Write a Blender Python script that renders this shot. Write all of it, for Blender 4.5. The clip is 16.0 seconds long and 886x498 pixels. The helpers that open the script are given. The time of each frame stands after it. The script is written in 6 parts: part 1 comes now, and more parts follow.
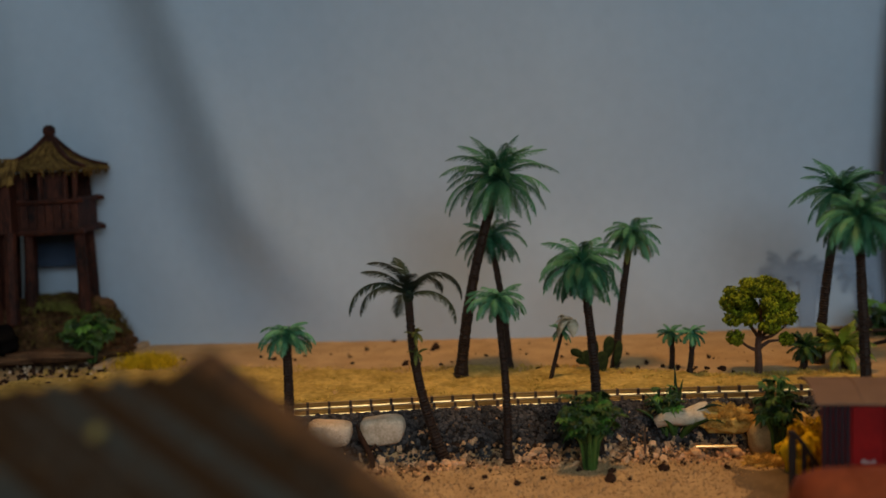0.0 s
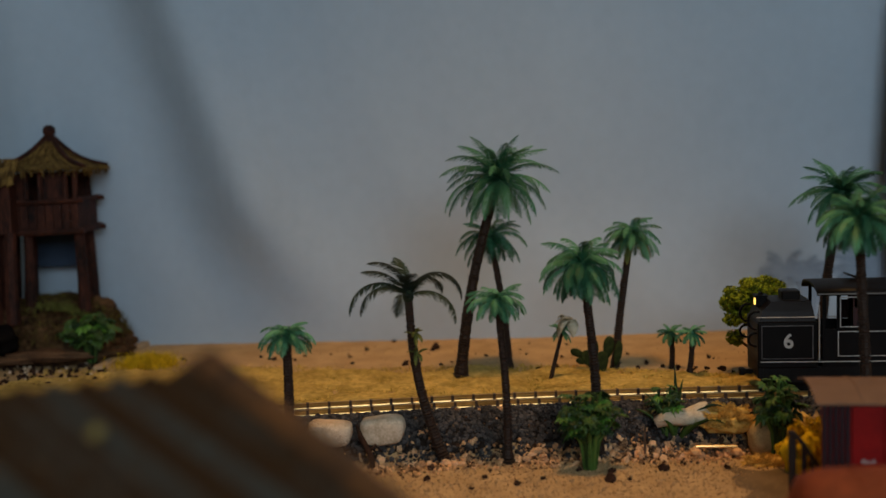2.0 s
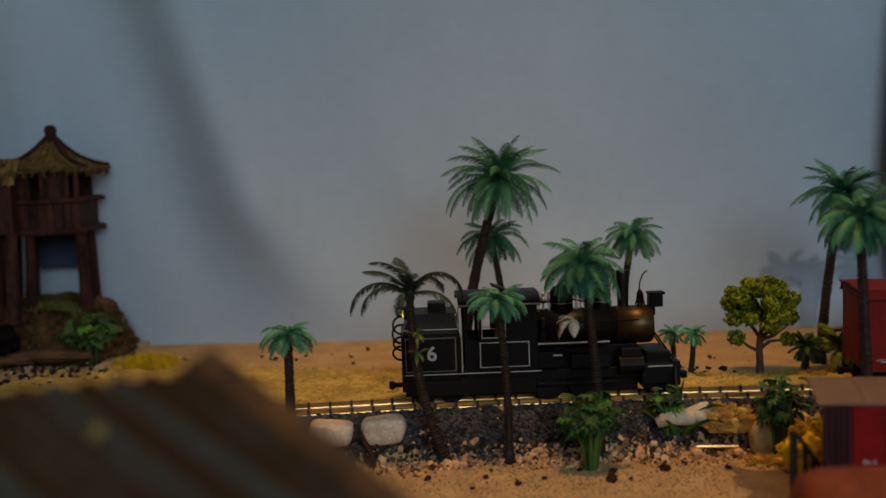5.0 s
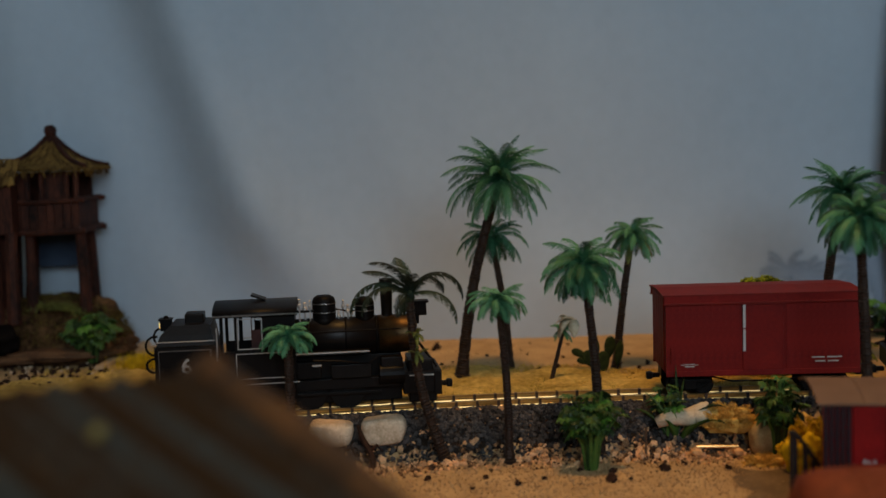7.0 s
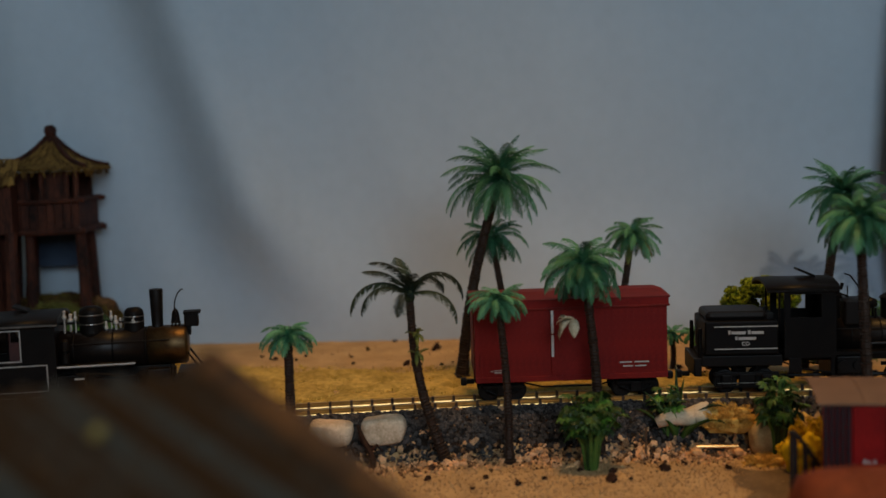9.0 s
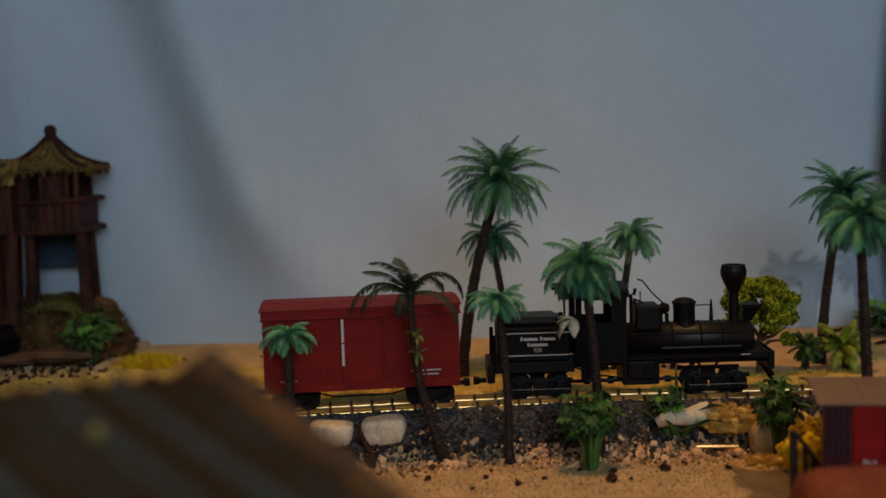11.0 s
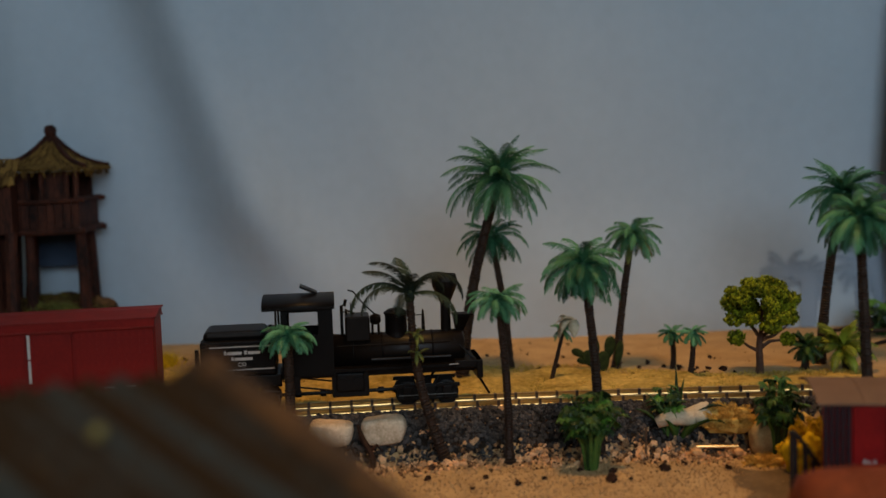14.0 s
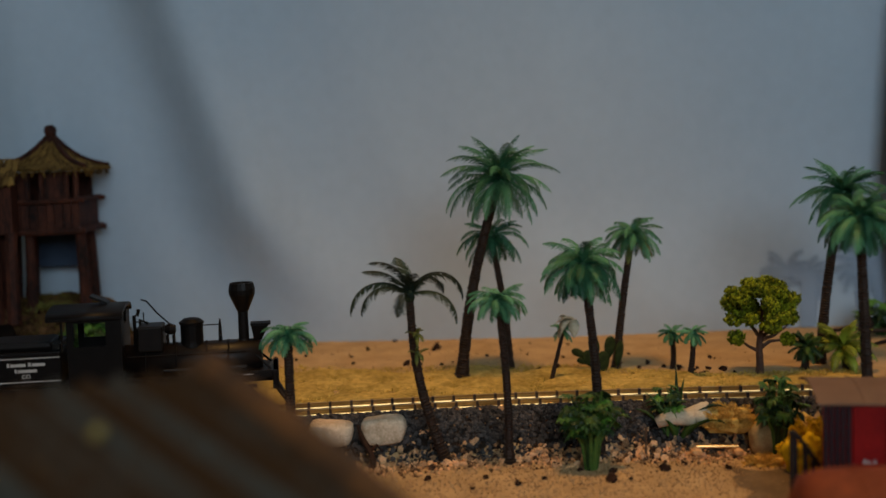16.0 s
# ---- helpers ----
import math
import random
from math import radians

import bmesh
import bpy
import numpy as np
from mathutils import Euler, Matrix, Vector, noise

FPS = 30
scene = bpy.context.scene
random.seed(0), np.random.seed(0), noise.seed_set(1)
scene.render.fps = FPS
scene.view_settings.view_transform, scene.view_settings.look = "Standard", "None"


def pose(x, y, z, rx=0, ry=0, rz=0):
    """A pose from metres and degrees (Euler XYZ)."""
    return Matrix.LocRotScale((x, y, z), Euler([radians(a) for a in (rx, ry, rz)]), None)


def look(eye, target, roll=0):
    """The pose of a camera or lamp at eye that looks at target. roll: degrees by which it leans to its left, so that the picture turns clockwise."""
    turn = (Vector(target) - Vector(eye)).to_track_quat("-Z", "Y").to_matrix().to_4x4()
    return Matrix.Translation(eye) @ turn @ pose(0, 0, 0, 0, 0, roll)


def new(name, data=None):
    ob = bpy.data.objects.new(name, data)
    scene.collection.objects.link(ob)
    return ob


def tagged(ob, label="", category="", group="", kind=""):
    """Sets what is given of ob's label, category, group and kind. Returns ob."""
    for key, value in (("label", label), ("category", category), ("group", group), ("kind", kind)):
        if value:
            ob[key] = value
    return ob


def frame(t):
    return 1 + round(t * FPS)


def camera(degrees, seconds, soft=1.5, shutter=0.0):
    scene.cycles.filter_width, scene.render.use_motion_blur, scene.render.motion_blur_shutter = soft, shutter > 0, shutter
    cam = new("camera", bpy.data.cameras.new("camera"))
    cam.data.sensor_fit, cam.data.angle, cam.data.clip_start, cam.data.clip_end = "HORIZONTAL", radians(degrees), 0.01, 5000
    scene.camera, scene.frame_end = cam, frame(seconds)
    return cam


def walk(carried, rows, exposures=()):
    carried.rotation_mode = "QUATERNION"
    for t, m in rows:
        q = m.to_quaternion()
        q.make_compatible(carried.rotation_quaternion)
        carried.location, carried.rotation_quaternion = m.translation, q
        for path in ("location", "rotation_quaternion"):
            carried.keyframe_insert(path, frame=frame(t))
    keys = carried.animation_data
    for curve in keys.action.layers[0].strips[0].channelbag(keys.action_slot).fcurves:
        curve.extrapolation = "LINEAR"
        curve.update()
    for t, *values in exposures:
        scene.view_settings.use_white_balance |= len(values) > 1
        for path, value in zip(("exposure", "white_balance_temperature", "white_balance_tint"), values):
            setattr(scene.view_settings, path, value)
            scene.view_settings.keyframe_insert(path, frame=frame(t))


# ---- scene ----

# ---------------- camera: it stands still on the table's edge ----------------
EYE_Z, TILT, LEAN = 0.1735, 84.83, -1.8
cam = camera(42.81, 16.0, soft=1.5)
cam.data.dof.use_dof = True
cam.data.dof.focus_distance, cam.data.dof.aperture_fstop = 0.76, 4.7


def stand(yaw):
    return pose(0, 0, EYE_Z, TILT, 0, yaw) @ pose(0, 0, 0, 0, 0, LEAN)


walk(cam, [(0.0, stand(-0.02)), (2.4, stand(-0.02)), (3.4, stand(0.035)), (16.0, stand(0.035))], [(0.0, 0.02), (1.5, 0.02), (3.0, -0.02), (9.0, -0.01), (12.0, 0.05), (16.0, 0.07)])

# ---------------- light: a cool window behind the camera, a warm lamp over the layout ----------------
world = bpy.data.worlds.new("room_dark")
world.use_nodes = True
world.node_tree.nodes["Background"].inputs[0].default_value = (0.35, 0.42, 0.5, 1)
world.node_tree.nodes["Background"].inputs[1].default_value = 0.05
scene.world = world


def lamp(name, m, power, colour, sx, sy):
    data = bpy.data.lights.new(name, "AREA")
    data.shape, data.size, data.size_y, data.energy, data.color = "RECTANGLE", sx, sy, power, colour
    ob = new(name, data)
    ob.matrix_world = m
    return ob


lamp("window_light", look((0.42, -1.4, 0.88), (-0.02, 1.0, 0.45)), 16.5, (0.69, 0.855, 1.0), 1.3, 0.8)
spot = bpy.data.lights.new("shaded_lamp_light", "SPOT")
spot.energy, spot.color, spot.spot_size, spot.spot_blend, spot.shadow_soft_size = 20.5, (1.0, 0.53, 0.15), radians(47), 0.7, 0.09
new("shaded_lamp_light", spot).matrix_world = look((0.09, 0.60, 1.1), (0.06, 0.715, 0.0))


# ---------------- materials ----------------
def mat(name, colour, rough=0.6, metal=0.0, dark=None, scale=300.0, bump=0.3, grain=1500.0, spread=0.5, coat=0.0, random_by="", stretch=(1, 1, 1), spec=0.5):
    m = bpy.data.materials.new(name)
    m.use_nodes = True
    nt = m.node_tree
    b = nt.nodes["Principled BSDF"]
    tc = nt.nodes.new("ShaderNodeTexCoord")
    mp = nt.nodes.new("ShaderNodeMapping")
    mp.inputs["Scale"].default_value = stretch
    nt.links.new(tc.outputs["Object"], mp.inputs[0])
    n1 = nt.nodes.new("ShaderNodeTexNoise")
    n1.inputs["Scale"].default_value, n1.inputs["Detail"].default_value = scale, 6.0
    n2 = nt.nodes.new("ShaderNodeTexNoise")
    n2.inputs["Scale"].default_value, n2.inputs["Detail"].default_value = grain, 3.0
    nt.links.new(mp.outputs[0], n1.inputs["Vector"])
    nt.links.new(mp.outputs[0], n2.inputs["Vector"])
    add = nt.nodes.new("ShaderNodeMath")
    add.operation = "MULTIPLY_ADD"
    add.inputs[1].default_value = 0.45
    nt.links.new(n2.outputs[0], add.inputs[0])
    half = nt.nodes.new("ShaderNodeMath")
    half.operation = "MULTIPLY"
    half.inputs[1].default_value = 0.55
    nt.links.new(n1.outputs[0], half.inputs[0])
    nt.links.new(half.outputs[0], add.inputs[2])
    ramp = nt.nodes.new("ShaderNodeValToRGB")
    dark = dark or tuple(c * 0.55 for c in colour)
    ramp.color_ramp.elements[0].position, ramp.color_ramp.elements[1].position = 0.5 - spread * 0.3, 0.5 + spread * 0.3
    ramp.color_ramp.elements[0].color, ramp.color_ramp.elements[1].color = (*dark, 1), (*colour, 1)
    out = add.outputs[0]
    if random_by:
        if random_by == "object":
            rnd = nt.nodes.new("ShaderNodeObjectInfo").outputs["Random"]
        else:
            rnd = nt.nodes.new("ShaderNodeNewGeometry").outputs["Random Per Island"]
        mix = nt.nodes.new("ShaderNodeMath")
        mix.operation = "MULTIPLY_ADD"
        mix.inputs[1].default_value = 0.5
        nt.links.new(rnd, mix.inputs[0])
        sh = nt.nodes.new("ShaderNodeMath")
        sh.operation = "SUBTRACT"
        sh.inputs[1].default_value = 0.25
        nt.links.new(out, sh.inputs[0])
        nt.links.new(sh.outputs[0], mix.inputs[2])
        out = mix.outputs[0]
    nt.links.new(out, ramp.inputs[0])
    nt.links.new(ramp.outputs[0], b.inputs["Base Color"])
    b.inputs["Roughness"].default_value, b.inputs["Metallic"].default_value = rough, metal
    b.inputs["Specular IOR Level"].default_value = spec
    b.inputs["Coat Weight"].default_value = coat
    if bump:
        bp = nt.nodes.new("ShaderNodeBump")
        bp.inputs["Strength"].default_value, bp.inputs["Distance"].default_value = bump, 0.0006
        nt.links.new(add.outputs[0], bp.inputs["Height"])
        nt.links.new(bp.outputs[0], b.inputs["Normal"])
    return m


M = {}
M["backdrop"] = mat("painted_backdrop_cloth", (0.480, 0.568, 0.648), 0.85, dark=(0.412, 0.495, 0.57), scale=6, grain=90, bump=0.12, spread=1.0)
M["silhouette"] = mat("blue_grey_silhouette", (0.33, 0.405, 0.50), 0.9, dark=(0.26, 0.33, 0.42), scale=30, bump=0.05, spec=0.1)
M["sand"] = mat("tan_sand", (0.67, 0.44, 0.215), 0.95, dark=(0.37, 0.225, 0.095), scale=45, grain=1100, bump=0.6, spread=0.7, spec=0.2)
M["ballast"] = mat("dark_ballast", (0.115, 0.098, 0.088), 0.9, dark=(0.006, 0.005, 0.005), scale=200, random_by="island", spread=0.95, spec=0.3)
M["bed"] = mat("track_bed_soil", (0.035, 0.022, 0.014), 0.95, dark=(0.008, 0.006, 0.005), scale=160, bump=0.8, spec=0.15)
M["toe"] = mat("tan_gravel", (0.90, 0.50, 0.22), 0.9, dark=(0.06, 0.028, 0.014), scale=200, random_by="island", spread=0.75, spec=0.2)
M["stone"] = mat("tan_and_brown_pebbles", (0.95, 0.58, 0.30), 0.9, dark=(0.05, 0.022, 0.012), scale=250, bump=0.5, random_by="object", spread=0.62, spec=0.2)
M["dirt"] = mat("grey_brown_ground", (0.25, 0.165, 0.09), 0.95, dark=(0.12, 0.078, 0.042), scale=70, grain=1200, bump=0.6, spec=0.15)
M["light_spot"] = mat("yellow_light_spot", (0.42, 0.29, 0.06), 0.5, dark=(0.24, 0.15, 0.03), scale=300)
M["hip_rust"] = mat("rust_streaked_ridge", (0.26, 0.095, 0.026), 0.75, dark=(0.040, 0.026, 0.016), scale=45, grain=200, bump=0.8, spread=0.6, spec=0.2)
M["ledge"] = mat("weathered_ledge_wood", (0.20, 0.10, 0.045), 0.85, dark=(0.05, 0.022, 0.012), scale=120, bump=0.8, stretch=(0.3, 1, 1), spec=0.2)
M["hollow"] = mat("black_hollow_shade", (0.012, 0.008, 0.006), 0.95, dark=(0.004, 0.003, 0.003), scale=120, bump=0.6, spec=0.05)
M["grit"] = mat("sand_grit", (0.62, 0.40, 0.19), 0.9, dark=(0.24, 0.135, 0.06), scale=200, random_by="island", spread=1.0, spec=0.2)
M["bark_chip"] = mat("bark_chip", (0.06, 0.026, 0.014), 0.9, dark=(0.012, 0.006, 0.004), scale=300, spec=0.2)
M["grass"] = mat("straw_grass", (0.82, 0.56, 0.13), 0.9, dark=(0.30, 0.22, 0.04), scale=22, grain=160, bump=0.0, random_by="island", spread=0.75, spec=0.1)
M["grass_mat"] = mat("mustard_fibre_mat", (0.74, 0.50, 0.14), 0.95, dark=(0.27, 0.18, 0.035), scale=26, grain=220, bump=0.9, spread=0.5, spec=0.1)
M["yellow_moss"] = mat("yellow_moss", (0.86, 0.58, 0.02), 0.9, dark=(0.45, 0.28, 0.015), scale=200, bump=0.3, random_by="island", spec=0.1)
M["orange_moss"] = mat("orange_moss", (0.82, 0.52, 0.13), 0.95, dark=(0.56, 0.32, 0.07), scale=60, bump=0.3, random_by="island", spec=0.05)
M["brass"] = mat("brown_rail_brass", (0.78, 0.49, 0.19), 0.29, 1.0, dark=(0.45, 0.25, 0.085), scale=25, grain=300, bump=0.03, spread=1.0)
M["tie"] = mat("stained_tie_wood", (0.10, 0.05, 0.025), 0.8, dark=(0.03, 0.016, 0.01), scale=200, random_by="object", stretch=(3, 0.5, 3))
M["trunk"] = mat("palm_trunk_plastic", (0.048, 0.025, 0.014), 0.6, dark=(0.010, 0.0055, 0.004), scale=420, bump=0.7, spread=0.8, spec=0.25)
M["frond"] = mat("green_plastic_frond", (0.078, 0.235, 0.108), 0.5, dark=(0.018, 0.085, 0.040), scale=120, grain=900, bump=0.15, random_by="object", spec=0.25)
M["frond_light"] = mat("pale_green_plastic_frond", (0.112, 0.31, 0.155), 0.5, dark=(0.030, 0.135, 0.066), scale=120, grain=900, bump=0.15, random_by="object", spec=0.25)
M["frond_dark"] = mat("olive_plastic_frond", (0.030, 0.048, 0.024), 0.6, dark=(0.007, 0.013, 0.008), scale=120, grain=900, bump=0.15, random_by="object", spec=0.2)
M["frond_yellow"] = mat("yellowing_frond", (0.24, 0.23, 0.05), 0.6, dark=(0.05, 0.08, 0.02), scale=90, grain=900, bump=0.15, spec=0.2)
M["lime"] = mat("lime_foliage", (0.30, 0.34, 0.014), 0.75, dark=(0.060, 0.078, 0.005), scale=150, bump=0.3, random_by="island", spec=0.15)
M["frond_lime"] = mat("lime_frond", (0.30, 0.34, 0.03), 0.5, dark=(0.08, 0.11, 0.012), scale=120, grain=900, bump=0.15, random_by="object", spec=0.3)
M["olive_stone"] = mat("olive_stone", (0.62, 0.44, 0.20), 0.9, dark=(0.30, 0.19, 0.08), scale=120, bump=0.6, spec=0.2)
M["branch"] = mat("tree_branch", (0.12, 0.055, 0.03), 0.75, dark=(0.04, 0.02, 0.012), scale=300)
M["leaf"] = mat("dark_green_leaf", (0.070, 0.135, 0.024), 0.5, dark=(0.012, 0.032, 0.006), scale=150, bump=0.2, random_by="object", spec=0.3)
M["leaf_light"] = mat("fresh_green_leaf", (0.11, 0.25, 0.030), 0.45, dark=(0.030, 0.085, 0.011), scale=150, bump=0.2, random_by="object", spec=0.35)
M["cactus"] = mat("cactus_pad", (0.040, 0.055, 0.014), 0.85, dark=(0.012, 0.017, 0.006), scale=300, spec=0.1)
M["white_stone"] = mat("chalk_stone", (0.86, 0.68, 0.48), 0.9, dark=(0.50, 0.34, 0.20), scale=110, grain=700, bump=0.8, spread=0.55, spec=0.2)
M["dry"] = mat("dry_pale_leaf", (0.72, 0.62, 0.44), 0.8, dark=(0.38, 0.29, 0.17), scale=250, spec=0.2)
M["drift"] = mat("bleached_wood", (0.80, 0.68, 0.50), 0.85, dark=(0.50, 0.38, 0.24), scale=120, stretch=(0.4, 1, 1), spec=0.2)
M["black"] = mat("black_engine_paint", (0.0055, 0.0042, 0.0037), 0.5, dark=(0.003, 0.0023, 0.002), scale=150, bump=0.05, spec=0.10)
M["boiler"] = mat("brown_black_boiler_jacket", (0.0095, 0.0060, 0.0045), 0.42, dark=(0.0045, 0.003, 0.0025), scale=120, bump=0.06, spec=0.24)
M["curtain_red"] = mat("dark_red_cab_lining", (0.055, 0.012, 0.010), 0.8, dark=(0.02, 0.005, 0.005), scale=200)
M["soot"] = mat("sooty_black_metal", (0.0075, 0.0053, 0.0042), 0.45, dark=(0.003, 0.0023, 0.002), scale=250, bump=0.12, spec=0.15)
M["smokebox"] = mat("gold_sheen_smokebox", (0.115, 0.068, 0.026), 0.40, 0.85, dark=(0.045, 0.025, 0.011), scale=150, bump=0.05)
M["trim"] = mat("white_lining", (0.46, 0.45, 0.43), 0.6, dark=(0.33, 0.32, 0.30), scale=300, bump=0.0, spec=0.2)
M["steel"] = mat("dull_steel", (0.28, 0.26, 0.24), 0.35, 1.0, scale=300, bump=0.05)
M["bright"] = mat("bright_metal", (0.55, 0.54, 0.52), 0.5, 0.6, dark=(0.45, 0.44, 0.42), scale=300, bump=0.02)
M["boxcar"] = mat("oxide_red_paint", (0.20, 0.010, 0.007), 0.6, dark=(0.13, 0.006, 0.005), scale=60, grain=500, bump=0.08, spec=0.15)
M["boxcar_dark"] = mat("dark_oxide_roof", (0.17, 0.012, 0.009), 0.6, dark=(0.10, 0.008, 0.006), scale=90, bump=0.1, spec=0.15)
M["shed_red"] = mat("bright_red_paint", (0.27, 0.007, 0.006), 0.6, dark=(0.18, 0.004, 0.004), scale=60, grain=500, bump=0.08, spec=0.15)
M["shed_door"] = mat("dark_plum_metal", (0.022, 0.009, 0.013), 0.5, dark=(0.010, 0.005, 0.008), scale=100, bump=0.1, spec=0.3)
M["shed_roof"] = mat("weathered_tar_roof", (0.20, 0.115, 0.07), 0.8, dark=(0.14, 0.08, 0.05), scale=60, bump=0.3, spec=0.3)
M["rust"] = mat("rusted_tank", (0.26, 0.055, 0.016), 0.75, dark=(0.13, 0.027, 0.009), scale=40, grain=300, bump=0.3, spec=0.2)
M["tin"] = mat("rusty_corrugated_tin", (0.078, 0.066, 0.048), 0.65, dark=(0.060, 0.024, 0.006), scale=26, grain=150, bump=0.9, spread=0.6, random_by="object", spec=0.25)
M["timber"] = mat("dark_timber", (0.022, 0.012, 0.009), 0.8, dark=(0.008, 0.005, 0.004), scale=200)
M["hut_wood"] = mat("red_brown_hut_wood", (0.092, 0.026, 0.013), 0.7, dark=(0.007, 0.003, 0.0025), scale=90, grain=600, bump=1.0, stretch=(1, 1, 0.3), spread=0.45, spec=0.22)
M["rock_moss"] = mat("brown_green_moss", (0.20, 0.15, 0.035), 0.95, dark=(0.022, 0.010, 0.005), scale=55, grain=300, bump=0.4, spread=0.45, spec=0.1)
M["thatch"] = mat("straw_thatch", (0.33, 0.19, 0.05), 0.9, dark=(0.05, 0.024, 0.009), scale=120, bump=0.5, random_by="island", spread=0.8, spec=0.15)
M["mossy"] = mat("mossy_rock", (0.17, 0.085, 0.035), 0.9, dark=(0.012, 0.006, 0.004), scale=55, grain=260, bump=1.0, spread=0.5, spec=0.12)
M["navy_sheet"] = mat("shaded_wall_navy", (0.035, 0.06, 0.10), 0.9, dark=(0.025, 0.04, 0.07), scale=60)
M["dark_sheet"] = mat("dark_grey_sheet", (0.055, 0.06, 0.066), 0.95, dark=(0.03, 0.033, 0.038), scale=30)
M["room_wall"] = mat("room_plaster", (0.62, 0.60, 0.56), 0.9, dark=(0.56, 0.54, 0.50), scale=4, grain=40, bump=0.1)
M["room_floor"] = mat("room_floor_boards", (0.22, 0.15, 0.09), 0.6, dark=(0.14, 0.09, 0.05), scale=6, grain=60, bump=0.1, stretch=(1, 8, 1))
M["plywood"] = mat("plywood_edge", (0.60, 0.42, 0.24), 0.8, dark=(0.45, 0.30, 0.16), scale=40, stretch=(0.3, 3, 3))


def glow(name, colour, strength):
    m = bpy.data.materials.new(name)
    m.use_nodes = True
    b = m.node_tree.nodes["Principled BSDF"]
    b.inputs["Base Color"].default_value = (*colour, 1)
    b.inputs["Emission Color"].default_value, b.inputs["Emission Strength"].default_value = (*colour, 1), strength
    return m


M["lens"] = glow("lit_headlamp_lens", (1.0, 0.62, 0.12), 2.0)


# ---------------- mesh helpers ----------------
def part(name, bm, material, parent=None, label="", smooth=False):
    me = bpy.data.meshes.new(name)
    bm.normal_update()
    bm.to_mesh(me)
    bm.free()
    me.materials.append(M[material] if isinstance(material, str) else material)
    if smooth:
        for poly in me.polygons:
            poly.use_smooth = True
    ob = new(name, me)
    if parent:
        ob.parent = parent
    if label:
        ob["label"] = label
    return ob


def thing(name, at, label, category, group="", kind="", turn=0.0):
    ob = new(name)
    ob.empty_display_size = 0.01
    ob.matrix_world = pose(*at, 0, 0, turn)
    return tagged(ob, label, category, group, kind)


def box(bm, x0, x1, y0, y1, z0, z1, bevel=0.0):
    tmp = bmesh.new() if bevel else bm
    vs = [tmp.verts.new((x, y, z)) for x in (x0, x1) for y in (y0, y1) for z in (z0, z1)]
    for q in ((0, 1, 3, 2), (4, 6, 7, 5), (0, 4, 5, 1), (2, 3, 7, 6), (0, 2, 6, 4), (1, 5, 7, 3)):
        tmp.faces.new([vs[i] for i in q])
    if bevel:
        bmesh.ops.bevel(tmp, geom=list(tmp.edges), offset=bevel, segments=2, profile=0.5, affect="EDGES")
        merge(bm, tmp)
    return bm


def merge(bm, tmp):
    table = {v: bm.verts.new(v.co) for v in tmp.verts}
    for fc in tmp.faces:
        bm.faces.new([table[v] for v in fc.verts])
    tmp.free()


def tube(bm, path, radii, seg=8, caps=True):
    """A round bar along a path, with a radius at each point."""
    rings = []
    n = len(path)
    path = [Vector(p) for p in path]
    ref = None
    for i, p in enumerate(path):
        d = (path[min(i + 1, n - 1)] - path[max(i - 1, 0)]).normalized()
        if ref is None:
            ref = Vector((0, 0, 1)) if abs(d.z) < 0.9 else Vector((1, 0, 0))
        u = d.cross(ref).normalized()
        w = u.cross(d).normalized()
        ref = w
        r = radii[i] if isinstance(radii, (list, tuple)) else radii
        rings.append([bm.verts.new(p + (u * math.cos(a) + w * math.sin(a)) * r) for a in (2 * math.pi * k / seg for k in range(seg))])
    for a, b in zip(rings, rings[1:]):
        for k in range(seg):
            bm.faces.new((a[k], a[(k + 1) % seg], b[(k + 1) % seg], b[k]))
    if caps:
        bm.faces.new(list(reversed(rings[0])))
        bm.faces.new(rings[-1])
    return bm


def lathe(bm, at, profile, seg=20):
    """A turned body on an upright axis at at: (radius, height) pairs."""
    x, y, z = at
    rings = [[bm.verts.new((x + r * math.cos(2 * math.pi * k / seg), y + r * math.sin(2 * math.pi * k / seg), z + h)) for k in range(seg)] for r, h in profile]
    for a, b in zip(rings, rings[1:]):
        for k in range(seg):
            bm.faces.new((a[k], a[(k + 1) % seg], b[(k + 1) % seg], b[k]))
    bm.faces.new(list(reversed(rings[0])))
    bm.faces.new(rings[-1])
    return bm


def pebble(bm, at, size, rng, flat=0.8):
    """A small angular stone of eight to twelve corners."""
    m = Matrix.Translation(at) @ Euler((rng.uniform(0, 6), rng.uniform(0, 6), rng.uniform(0, 6))).to_matrix().to_4x4() @ Matrix.Diagonal((size * rng.uniform(0.7, 1.2), size * rng.uniform(0.6, 1.1), size * flat * rng.uniform(0.7, 1.1), 1))
    pts = []
    for z, n, r in ((-0.42, 3, 0.38), (0.02, 5, 0.55), (0.42, 3, 0.34)):
        a0 = rng.uniform(0, 6)
        pts.append([bm.verts.new(m @ Vector((r * rng.uniform(0.8, 1.15) * math.cos(a0 + 2 * math.pi * k / 5), r * rng.uniform(0.8, 1.15) * math.sin(a0 + 2 * math.pi * k / 5), z))) for k in range(5)])
    for a, b in zip(pts, pts[1:]):
        for k in range(5):
            bm.faces.new((a[k], a[(k + 1) % 5], b[(k + 1) % 5], b[k]))
    bm.faces.new(list(reversed(pts[0])))
    bm.faces.new(pts[-1])


